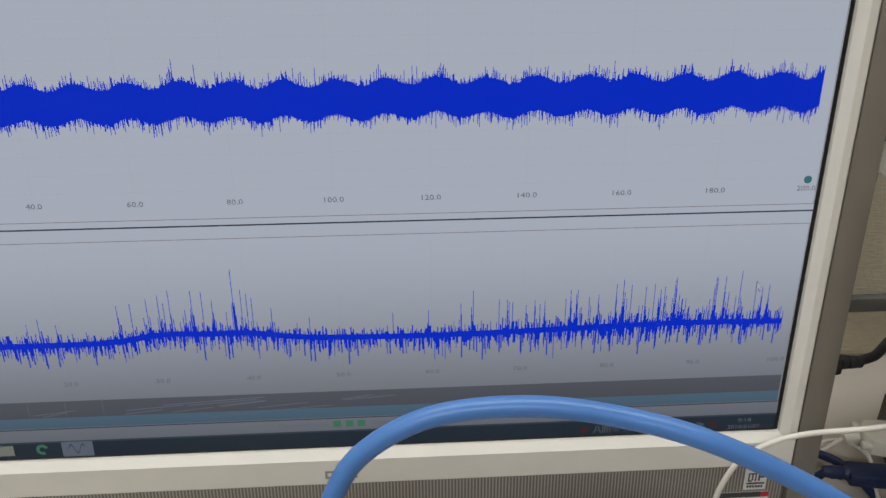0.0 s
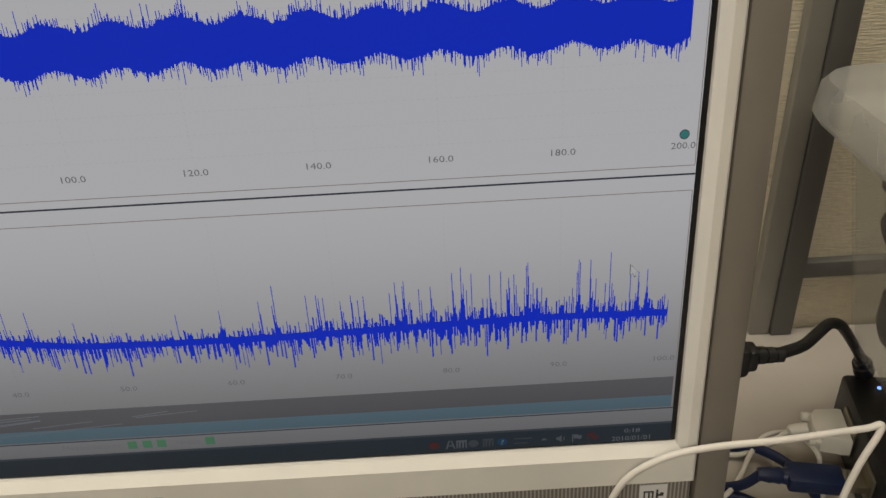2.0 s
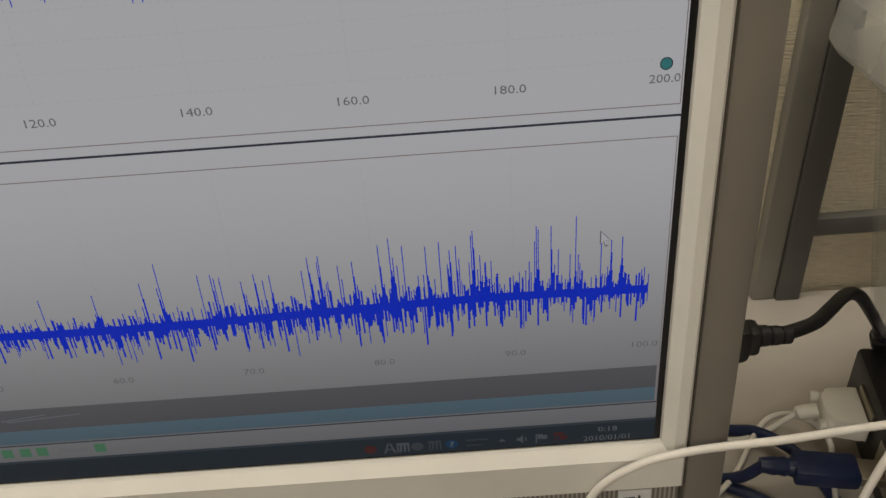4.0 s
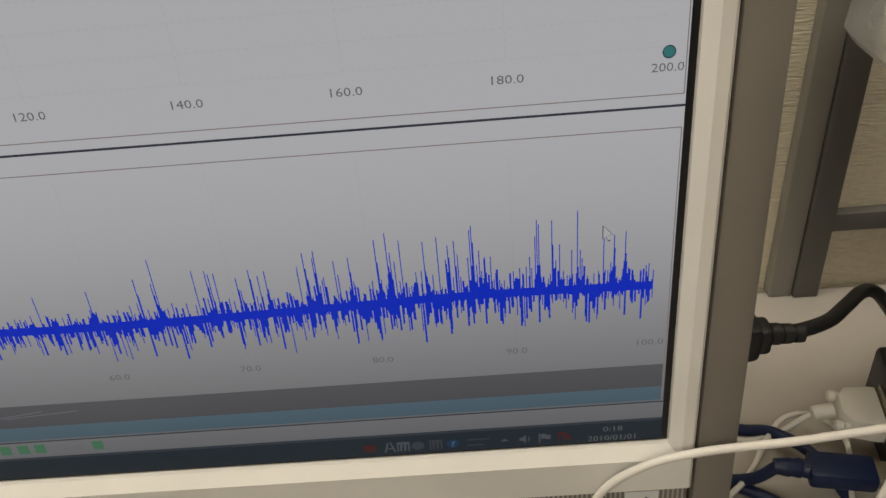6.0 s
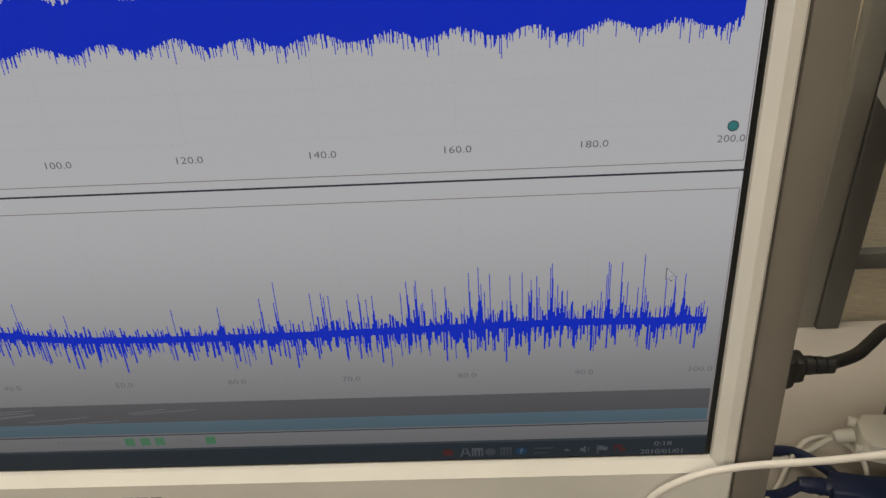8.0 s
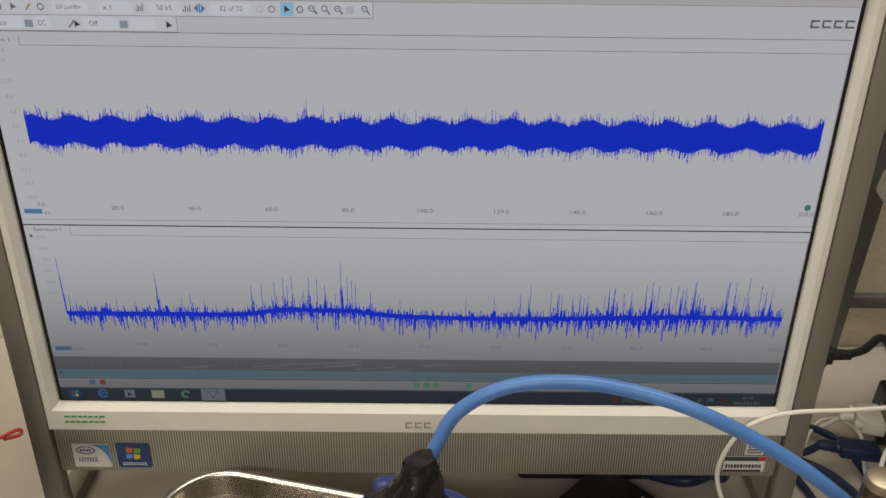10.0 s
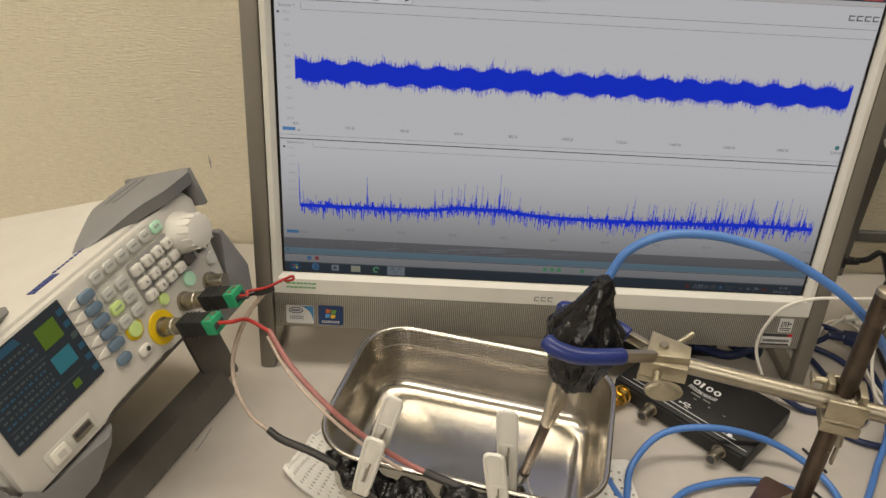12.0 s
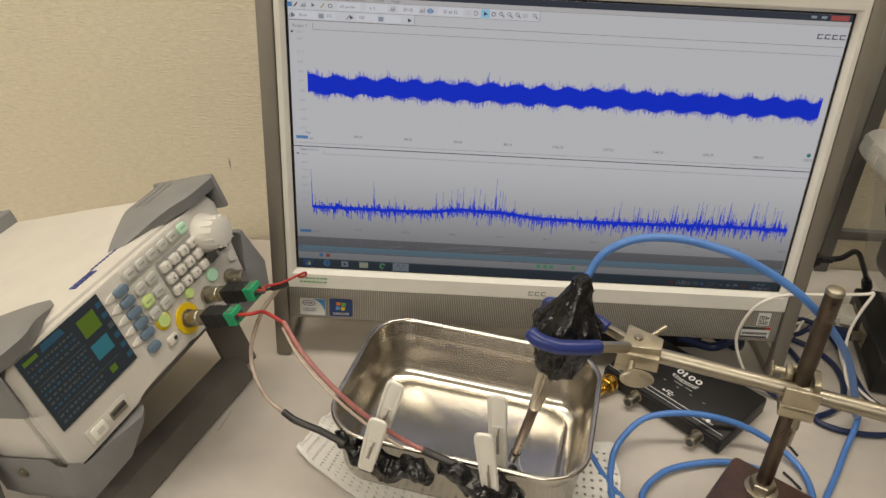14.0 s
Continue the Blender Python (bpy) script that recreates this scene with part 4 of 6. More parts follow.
for x, kind, mat in ((0.1235, "ball", "lcd_dimred"), (0.1303, "letter", "lcd_tray"), (0.1350, "sign", "lcd_tray"), (0.1400, "ball", "lcd_dim"), (0.1462, "sign", "lcd_dim"), (0.1521, "ball", "lcd_dimblue"), (0.1609, "print", "lcd_dim"), (0.1698, "caret", "lcd_tray"), (0.1767, "speaker", "lcd_tray"), (0.1833, "flag", "lcd_tray"), (0.1902, "net", "lcd_dimred")):
    tray_sign(x, 0.0049, kind, mat)
text("help_sign", "?", 0.0034, "lcd_icon", screen_panel, pose(0.1521, Y4, 0.0049, 90), fit=(0.0014, 0.0024))
text("clock_time", "0:18", 0.0042, "lcd_clock", screen_panel, pose(0.2066, Y4, 0.0072, 90), fit=(0.0066, 0.0022))
text("clock_date", "2010/01/01", 0.0042, "lcd_clock", screen_panel, pose(0.2066, Y4, 0.0032, 90), fit=(0.0162, 0.0023))
bm = bmesh.new()
arrow = [(0, 0), (0.0026, -0.0028), (0.0014, -0.0029), (0.0020, -0.0043), (0.0014, -0.0046), (0.0008, -0.0031), (0, -0.0039)]
prism(bm, [(1.25 * x, 1.25 * y) for x, y in arrow][::-1], 0, 0.0001, pose(0.2015, Y4, 0.0862, 90))
part("cursor_edge", bm, "lcd_line", screen_panel, smooth=False)
prism(bm2 := bmesh.new(), [(x + 0.0003, y - 0.0005) for x, y in arrow][::-1], 0, 0.0001, pose(0.2015, Y4 - 0.0002, 0.0862, 90))
part("cursor", bm2, "lcd_tool", screen_panel, "arrow pointer", smooth=False)


# ---- the signal generator ----
# its panel frame: x along the panel, y up it, z out of it; origin at the display's lower corner
gx, gy = Vector((0.3245, 0.9435, 0.0675)), Vector((-0.373, 0.062, 0.926))
gx.normalize()
gz = gx.cross(gy).normalized()
gy = gz.cross(gx)
GEN = Matrix.Translation((-0.3307, -0.2487, 0.1323)) @ Matrix((gx, gy, gz)).transposed().to_4x4()
gen = thing("signal_generator", "white bench signal generator with grey bumpers, propped up on its handle", "signal generator", GEN)


def mm(*v):
    return [a / 1000 for a in v]


bm = bmesh.new()
shell = [mm(-14, -22), mm(-6, -31), mm(55, -31), mm(68, -25), mm(120, -25), mm(128, -29), mm(196, -29), mm(206, -22), mm(215, 50), mm(208, 61), mm(-8, 61), mm(-14, 54)]
prism(bm, shell, -0.285, -0.006, None, 0.004)
part("body", bm, "gen_white", gen, "white metal and plastic shell")
bm = bmesh.new()
prism(bm, [mm(-11, -20), mm(-5, -29), mm(55, -29), mm(68, -23), mm(120, -23), mm(128, -27), mm(194, -27), mm(204, -20), mm(212, 48), mm(206, 58), mm(-6, 58), mm(-11, 52)], -0.0055, 0.0, None, 0.0015)
front = part("front_panel", bm, "gen_white", gen)
# slab added under the body; its dark grey takes in the shade there
part("base_cover", boxes((mm(-8, -37, -280), mm(202, -27, -12)), bevel=0.003), "gen_dark", gen, "dark grey underside of the shell, with its shade in the colour")
# raised white surround of the display and the strip beside it
def panel_part(name, pts, z0, z1, mat, parent=front, bevel=0.0006, label=""):
    return part(name, prism(bmesh.new(), pts, z0, z1, None, bevel), mat, parent, label)


def rrect(cx, cy, w, h, r, seg=4):
    return [(cx + x, cy + y) for x, y in round_rect(w / 2, h / 2, min(r, w / 2 - 1e-5, h / 2 - 1e-5), seg)]


display = panel_part("display", [mm(-1, -1), mm(73, -1), mm(73, 56), mm(-1, 56)], 0.0003, 0.0012, "lcd_black", gen, 0, "dark colour display with green and teal blocks")
DZ = 0.0016


def shown2(name, pts, mat):
    bm = bmesh.new()
    bm.faces.new([bm.verts.new((x / 1000, y / 1000, DZ)) for x, y in pts])
    return part(name, bm, mat, display, smooth=False)


shown2("display_block", [(48, 36), (64, 36), (64, 50), (48, 50)], "lcd_green")
shown2("display_block", [(47, 18), (63, 18), (63, 30), (47, 30)], "lcd_teal")
shown2("display_tab", [(17, 50), (38, 50), (36, 55), (19, 55)], "lcd_blue")
shown2("display_tab", [(2, 50), (14, 50), (14, 53), (2, 53)], "lcd_green")
shown2("display_rule", [(2, 33.5), (46, 33.5), (46, 34), (2, 34)], "lcd_grey")
shown2("display_rule", [(2, 11.5), (62, 11.5), (62, 12), (2, 12)], "lcd_grey")
rs = np.random.RandomState(5)
for r, (y, h) in enumerate(((45.5, 1.4), (41.5, 1.4), (37.5, 1.4), (30, 1.4), (26.2, 1.4), (22.4, 1.4), (18.6, 1.4), (14.8, 1.4), (7.5, 1.8), (3, 1.8))):
    bm = bmesh.new()
    x = 2.0
    while x < 42:
        w = 0.9 + 2.6 * rs.rand()
        bm.faces.new([bm.verts.new((a / 1000, b / 1000, DZ)) for a, b in ((x, y), (x + w, y), (x + w, y + h), (x, y + h))])
        x += w + 0.8 + 1.2 * rs.rand()
    part("display_line", bm, "lcd_blue" if r % 3 == 1 else "lcd_grey", display, smooth=False)
for k in range(6):
    y = 49 - 8.6 * k
    shown2("display_key", [(67, y - 2), (72, y - 2), (72, y + 2), (67, y + 2)], "lcd_blue" if k != 2 else "lcd_grey")
shown2("display_digit", [(50, 4), (56, 4), (56, 9), (50, 9)], "lcd_green")

for k in range(5):
    y = 45.5 - 9.6 * k
    panel_part("soft_key", rrect(0.0905, y / 1000, 0.0125, 0.0068, 0.0026), 0.0002, 0.0038, "key_blue", gen, 0.001)
panel_part("soft_key", rrect(0.0895, -0.0045, 0.011, 0.0068, 0.0026), 0.0002, 0.0038, "key_blue", gen, 0.001)
# inset pads round the key groups
panel_part("key_pad", rrect(0.1355, 0.0505, 0.076, 0.0125, 0.004), 0.0001, 0.0008, "panel_inset", gen, 0.0003)
panel_part("key_pad", rrect(0.1120, 0.0255, 0.030, 0.0340, 0.004), 0.0001, 0.0008, "panel_inset", gen, 0.0003)
panel_part("key_pad", rrect(0.1510, 0.0260, 0.046, 0.0330, 0.003), 0.0001, 0.0008, "ink_grey", gen, 0.0003)
for k in range(6):
    panel_part("function_key", rrect(0.1045 + 0.0125 * k, 0.0505, 0.0098, 0.0080, 0.0025), 0.0009, 0.0030, "key_green" if k == 5 else "key_grey", gen, 0.0008)
for r in range(3):
    for c in range(2):
        panel_part("mode_key", rrect(0.1055 + 0.0130 * c, 0.0365 - 0.0112 * r, 0.0105, 0.0082, 0.0025), 0.0009, 0.0030, "key_lime" if (r, c) == (1, 0) else "key_grey", gen, 0.0008)
for k in range(6):
    x, y = 104.5 + 12.5 * k, 50.5
    bars = bmesh.new()
    for q in range(3):
        box(bars, mm(x - 2.6 + 1.9 * q, y - 0.2, 3.0), mm(x - 1.2 + 1.9 * q, y + 1.4, 3.15))
    part("key_print", bars, "ink_grey", gen, smooth=False)
for k in range(6):
    x, y = 105.5 + 13.0 * (k % 2), 36.5 - 11.2 * (k // 2)
    bars = bmesh.new()
    for q in range(4):
        box(bars, mm(x - 3.0 + 1.6 * q, y - 0.7, 3.0), mm(x - 1.9 + 1.6 * q, y + 0.7, 3.15))
    part("key_print", bars, "ink_grey", gen, smooth=False)
# pale pointers from the display to the soft keys
for k in range(5):
    y = 45.5 - 9.6 * k
    panel_part("key_pointer", [mm(75, y - 0.5), mm(80, y - 2.6), mm(84, y - 3.2), mm(84, y + 3.2), mm(80, y + 2.6), mm(75, y + 0.5)], 0.0002, 0.0012, "key_white", gen, 0.0004)
for r in range(3):
    for c in range(4):
        key = panel_part("number_key", rrect(0.1340 + 0.0112 * c, 0.0362 - 0.0104 * r, 0.0088, 0.0074, 0.0018), 0.0009, 0.0050, "key_white", gen, 0.0014)
        text("key_digit", "1230456.789-"[r * 4 + c], 0.0040, "ink", key, pose((134 + 11.2 * c) / 1000, (36.2 - 10.4 * r) / 1000, 0.0052))


def disc(name, x, y, r, z0, z1, mat, parent=gen, label="", seg=28):
    bm = bmesh.new()
    e = min(0.0006, (z1 - z0) * 0.4)
    turned(bm, (x, y, z0), (x, y, z1), [(0, r), (1 - e / (z1 - z0), r), (1, r - e)], seg, (0, 1, 0))
    return part(name, bm, mat, parent, label)


disc("output_key", 0.1090, 0.0050, 0.0055, 0.0002, 0.0028, "key_lime", gen, "glowing yellow-green output key")
# glow of the lit key on the panel, painted as a yellow disc
disc("output_glow_ring", 0.1090, 0.0050, 0.0078, 0.0001, 0.0006, "yellow")
disc("sync_key", 0.1420, 0.0060, 0.0042, 0.0002, 0.0028, "key_lime", gen)
disc("output_key", 0.1710, 0.0030, 0.0055, 0.0002, 0.0026, "key_green", gen)
disc("counter_key", 0.1990, 0.0030, 0.0050, 0.0002, 0.0026, "key_grey", gen)
panel_part("power_key", rrect(0.1070, -0.0115, 0.0110, 0.0070, 0.0030), 0.0002, 0.0030, "key_white", gen, 0.001, "white power key with a black ring")
disc("power_mark", 0.1085, -0.0115, 0.0018, 0.0030, 0.0034, "ink", gen)
for x, y in ((0.1790, 0.0160), (0.1965, 0.0170)):
    bm = bmesh.new()
    s = -1 if x < 0.185 else 1
    prism(bm, [(x + s * a, y + b) for a, b in ((-0.006, -0.004), (0.003, -0.005), (0.007, 0), (0.003, 0.005), (-0.006, 0.004))][::s], 0.0002, 0.0034, None, 0.0008)
    part("arrow_key", bm, "gen_dark", gen)
# the large knob, with its flutes
bm = bmesh.new()
turned(bm, (0.186, 0.0335, 0), (0.186, 0.0335, 0.0195), [(0, 0.0165), (0.12, 0.0160), (0.30, 0.0138), (0.85, 0.0128), (0.97, 0.0119), (1.0, 0.0104)], 40, (0, 1, 0))
knob = part("knob", bm, "key_white", gen, "large white rotary knob")
bm = bmesh.new()
for k in range(14):
    w = 2 * math.pi * k / 14
    box(bm, (0.0097, -0.0007, 0.0080), (0.0135, 0.0007, 0.0190), 0.0003, pose(0.186, 0.0335, 0) @ Matrix.Rotation(w, 4, "Z"))
part("knob_ridges", bm, "key_white", knob)
# sockets under the display
panel_part("socket_plate", rrect(0.0290, -0.0195, 0.040, 0.0125, 0.002), 0.0001, 0.0007, "panel_inset", gen, 0.0002)
sock = panel_part("usb_socket", rrect(0.0385, -0.0195, 0.0150, 0.0065, 0.0005), 0.0008, 0.0014, "satin_steel", gen, 0, "metal USB socket")
panel_part("slot", rrect(0.0385, -0.0188, 0.0130, 0.0026, 0.0002), 0.0015, 0.0017, "ink", sock, 0)
port = panel_part("port_cover", rrect(0.0190, -0.0195, 0.0130, 0.0095, 0.002), 0.0008, 0.0020, "ivory_plastic", gen, 0.0006, "square rubber port cover")
panel_part("cover_mark", rrect(0.0190, -0.0195, 0.0060, 0.0040, 0.001), 0.0021, 0.0024, "panel_inset", port, 0)


def bnc(x, y, ring):
    if ring:
        disc("socket_ring", x, y, 0.0125, 0.0001, 0.0012, "yellow", gen, "yellow ring round the output socket")
    bm = bmesh.new()
    turned(bm, (x, y, 0.0002), (x, y, 0.016), [(0, 0.0072), (0.15, 0.0072), (0.16, 0.0052), (0.9, 0.0052), (1, 0.0046)], 24, (0, 1, 0))
    s = part("bnc_socket", bm, "satin_steel", gen, "bright metal BNC socket")
    bm = bmesh.new()
    rod(bm, (x - 0.0068, y, 0.010), (x + 0.0068, y, 0.010), 0.0012, 10)
    part("lug", bm, "satin_steel", s)


bnc(0.1290, -0.0090, True)
bnc(0.1570, -0.0070, False)
bnc(0.1870, -0.0105, False)
letter = bmesh.new()
for k in range(5):
    box(letter, mm(74 + 4.6 * k, 59.2, -24), mm(77.6 + 4.6 * k, 61.6, -17))
for k in range(8):
    box(letter, mm(98 + 4.0 * k, 60.9, -26), mm(100.5 + 4 * k, 61.6, -24))
part("print_bars", letter, "ink_navy", gen, "dark printed maker's mark on the top", smooth=False)

# grey corner bumpers, front and rear
def bumper(pts, z0, z1, parent=gen, bev=0.004):
    return part("bumper", prism(bmesh.new(), pts, z0, z1, None, bev), "gen_grey", parent, "grey rubber corner bumper")


def top_bumper(x0, x1, corner):
    """A long rubber hood over a top corner, tapering towards the middle."""
    bm = bmesh.new()
    far, near = (x0, x1) if corner > 0 else (x1, x0)
    prof = []
    n = 10
    for k in range(n + 1):
        s = k / n
        x = far + (near - far) * s
        top = 61.5 + 10.5 * min(1, s * 2.2) ** 0.8
        zf = -26 + 34 * min(1, s * 1.5) ** 0.8
        zb = -36 - 16 * min(1, s * 2)
        prof.append([mm(x, 59.5, zf - 3), mm(x, top - 3, zf), mm(x, top, zf - 5), mm(x, top, zb + 5), mm(x, top - 4, zb), mm(x, 59.5, zb)])
    rings = [[bm.verts.new(p) for p in r] for r in prof]
    for a, b in zip(rings, rings[1:]):
        for k in range(6):
            bm.faces.new((a[k], a[(k + 1) % 6], b[(k + 1) % 6], b[k]))
    bm.faces.new(rings[0])
    bm.faces.new(rings[-1])
    # the part that turns down the side
    s = 1 if corner > 0 else -1
    e = near
    box(bm, mm(min(e, e + 4 * s), 40 if s > 0 else 26, -60), mm(max(e, e + 5 * s), 71, 7), 0.002)
    bmesh.ops.recalc_face_normals(bm, faces=bm.faces)
    ob = part("bumper", bm, "gen_grey", gen, "grey rubber corner bumper")
    bm = bmesh.new()
    for q in (-40, -32):
        a, b = sorted((far + (near - far) * 0.55, near - 6 * s))
        box(bm, mm(a, 70.5, q), mm(b, 72.9, q + 3), 0.0006)
    part("bumper_rib", bm, "gen_grey", ob)
    return ob


top_bumper(122, 214, 1)
top_bumper(-14.5, 62, -1)
for out in ([mm(-19, -8), mm(-21, -38), mm(-12, -54), mm(28, -54), mm(50, -42), mm(58, -32.2), mm(-5, -32.2), mm(-15, -21)],
            [mm(208, -19), mm(215.5, 16), mm(224, 14), mm(232, -24), mm(222, -46), mm(184, -46), mm(172, -32), mm(198, -30.4)]):
    bm = bmesh.new()
    prism(bm, out, -0.070, 0.002, None, 0.004)
    shape = [(x * 0.94 + 0.06 * sum(p[0] for p in out) / len(out), y * 0.94 + 0.06 * sum(p[1] for p in out) / len(out)) for x, y in out]
    part("bumper", bm, "gen_grey", gen, "grey rubber corner bumper")
for pts in ([mm(-17, 30), mm(-17, 74), mm(60, 74), mm(60, 62), mm(-14.6, 62), mm(-14.6, 30)], [mm(150, 62), mm(150, 74), mm(211, 74), mm(211, 30), mm(208.6, 30), mm(208.6, 62)]):
    bumper(pts, -0.292, -0.245)
bm = bmesh.new()
for r in range(3):
    for c in range(7):
        box(bm, (-0.0148, 0.002 - 0.008 * r, -0.15 + 0.010 * c), (-0.0142, 0.005 - 0.008 * r, -0.144 + 0.010 * c), 0.0)
part("side_vents", bm, "ink", gen, "rows of dark vent slots", smooth=False)
bm = bmesh.new()
rod(bm, (-0.0195, -0.020, -0.035), (-0.0225, -0.020, -0.035), 0.0035, 16)
part("side_screw", bm, "satin_steel", gen)

# carrying handle under the body: cross bar on the desk, arms up to the pivots
inv = GEN.inverted()
C1, C0 = Vector((-0.276, -0.040, 0.0)), Vector((-0.363, -0.292, 0.0))
along = (C1 - C0).normalized()
side = Vector((along.y, -along.x, 0))
hd = bmesh.new()
path = [C0 + 0.004 * along, C1 - 0.004 * along]
prof = [(-0.020, 0.0005), (0.012, 0.0005), (0.016, 0.004), (0.004, 0.022), (-0.012, 0.024), (-0.022, 0.008)]
ra = [hd.verts.new(inv @ (path[0] + side * a + Vector((0, 0, b)))) for a, b in prof]
rb = [hd.verts.new(inv @ (path[1] + side * a + Vector((0, 0, b)))) for a, b in prof]
for k in range(6):
    hd.faces.new((ra[k], ra[(k + 1) % 6], rb[(k + 1) % 6], rb[k]))
hd.faces.new(ra[::-1])
hd.faces.new(rb)
bmesh.ops.recalc_face_normals(hd, faces=hd.faces)
part("handle_bar", hd, "gen_dark", gen, "dark grey handle bar resting on the desk")
for foot, local in ((C1, (0.2155, 0.005, -0.070)), (C0, (-0.0215, 0.005, -0.070))):
    hb = bmesh.new()
    a, b = inv @ (foot + Vector((0, 0, 0.014))), Vector(local)
    m = frame_between(a, b, gx)
    length = (b - a).length
    box(hb, (-0.004, -0.015, -0.006), (0.004, 0.015, length), 0.003, m)
    part("handle_arm", hb, "gen_dark", gen)
bm = bmesh.new()
for x in (0.2095, -0.0155):
    rod(bm, (x - 0.006, 0.005, -0.07), (x + 0.006, 0.005, -0.07), 0.014, 24, 0.001)
part("pivot", bm, "gen_grey", gen)

# ---- screw-terminal plugs on the generator's two outputs ----
def terminal_plug(x, y):
    t = thing("terminal_plug", "black BNC screw-terminal plug with a green terminal block", "connector", GEN @ pose(x, y, 0) @ Matrix.Diagonal((0.86, 0.86, 1, 1)), "terminal plugs")
    bm = bmesh.new()
    turned(bm, (0, 0, 0.0055), (0, 0, 0.0215), [(0, 0.0068), (0.12, 0.0074), (0.5, 0.0074), (0.55, 0.0066), (0.8, 0.0072), (1, 0.0060)], 24, (0, 1, 0))
    part("bayonet", bm, "satin_steel", t, "bright metal bayonet collar")
    bm = bmesh.new()
    box(bm, (-0.0075, -0.0070, 0.0200), (0.0075, 0.0070, 0.0440), 0.0016)
    for k in range(4):
        box(bm, (-0.0079, -0.0074, 0.0225 + 0.0035 * k), (0.0079, 0.0074, 0.0240 + 0.0035 * k), 0.0004)
    part("housing", bm, "black_plastic", t)
    bm = bmesh.new()
    box(bm, (-0.0072, -0.0066, 0.0442), (0.0072, 0.0066, 0.0530), 0.0006)
    block = part("terminal_block", bm, "green_block", t, "green terminal block")
    for s in (-0.0036, 0.0036):
        bm = bmesh.new()
        rod(bm, (s, 0.0064, 0.0485), (s, 0.0072, 0.0485), 0.0022, 14)
        part("screw", bm, "satin_steel", block)
        bm = bmesh.new()
        box(bm, (s - 0.0022, -0.0030, 0.0528), (s + 0.0022, 0.0020, 0.0533))
        part("wire_slot", bm, "ink", block)
    return t


terminal_plug(0.1290, -0.0090)
terminal_plug(0.1570, -0.0070)


def cord(name, label, pieces, category="wire"):
    """pieces: (part name, points, radius, material)."""
    t = thing(name, label, category)
    for n, pts, r, mat in pieces:
        part(n, hose(bmesh.new(), pts, r, 12), mat, t)
    return t


T1, T2 = GEN @ Vector((0.1290, -0.0090, 0.052)), GEN @ Vector((0.1570, -0.0070, 0.052))
cord("twin_lead", "red and clear twin lead from the generator to the tray", [
    ("red_core", [T1, T1 + 0.012 * gz, (-0.222, -0.137, 0.150), (-0.207, -0.139, 0.142)], 0.0014, "red_wire"),
    ("sleeve", [(-0.208, -0.138, 0.1425), (-0.189, -0.158, 0.127), (-0.162, -0.175, 0.108), (-0.136, -0.184, 0.090), (-0.110, -0.189, 0.075), (-0.094, -0.193, 0.0695)], 0.0020, "pink_sleeve"),
    ("clear_core", [(-0.2085, -0.1405, 0.139), (-0.1905, -0.1610, 0.1235), (-0.163, -0.1785, 0.1045), (-0.137, -0.1875, 0.0865), (-0.112, -0.193, 0.0715)], 0.0012, "clear_sleeve"),
    ("shrink_tube", [(-0.097, -0.1925, 0.0702), (-0.088, -0.195, 0.068), (-0.062, -0.204, 0.063), (-0.047, -0.211, 0.058)], 0.0031, "shrink")])
cord("twin_lead", "red and white clear lead with a black shrink tube", [
    ("red_core", [T2, T2 + 0.008 * gz, (-0.226, -0.115, 0.158), (-0.215, -0.105, 0.155), (-0.206, -0.090, 0.152), (-0.201, -0.082, 0.150), (-0.2005, -0.083, 0.1475), (-0.205, -0.089, 0.150)], 0.0010, "red_wire"),
    ("dark_core", [T2 - 0.004 * gx, T2 + 0.010 * gz - 0.003 * gx, (-0.228, -0.117, 0.155), (-0.217, -0.106, 0.152), (-0.213, -0.101, 0.151)], 0.0011, "shrink"),
    ("wrap", [(-0.222, -0.110, 0.1535), (-0.217, -0.1055, 0.152), (-0.212, -0.100, 0.1505)], 0.0026, "shrink"),
    ("sleeve", [(-0.217, -0.104, 0.150), (-0.231, -0.109, 0.130), (-0.241, -0.116, 0.100), (-0.238, -0.128, 0.080), (-0.224, -0.146, 0.070), (-0.205, -0.160, 0.066)], 0.0017, "clear_sleeve"),
    ("shrink_tube", [(-0.209, -0.157, 0.067), (-0.198, -0.164, 0.065), (-0.177, -0.171, 0.062), (-0.158, -0.178, 0.057)], 0.0029, "shrink")])

# ---- the steel tray on its cloth ----
TRAY = pose(-0.0605, -0.1174, 0.0045, 0, 0, -13)
A, B = 0.1055, 0.0790
bm = bmesh.new()
seg = 10
levels = [(0.0150, 0.0000, 0.026), (0.0105, 0.0010, 0.028), (0.0088, 0.0060, 0.029), (0.0050, 0.0560, 0.033), (0.0042, 0.0572, 0.034), (0.0004, 0.0576, 0.0375), (0.0, 0.0586, 0.038), (0.0004, 0.0602, 0.0375), (0.0020, 0.0609, 0.036), (0.0038, 0.0602, 0.0345), (0.0048, 0.0580, 0.0335), (0.0056, 0.0450, 0.0325), (0.0062, 0.0442, 0.032), (0.0066, 0.0430, 0.0318), (0.0084, 0.0250, 0.031), (0.0090, 0.0180, 0.030), (0.0102, 0.0120, 0.029), (0.0124, 0.0072, 0.027), (0.0158, 0.0040, 0.0245), (0.0198, 0.0022, 0.0215), (0.0222, 0.0020, 0.0198), (0.0232, 0.0028, 0.019), (0.0240, 0.0044, 0.0185), (0.0250, 0.0050, 0.018), (0.0285, 0.0051, 0.016)]
rings = []
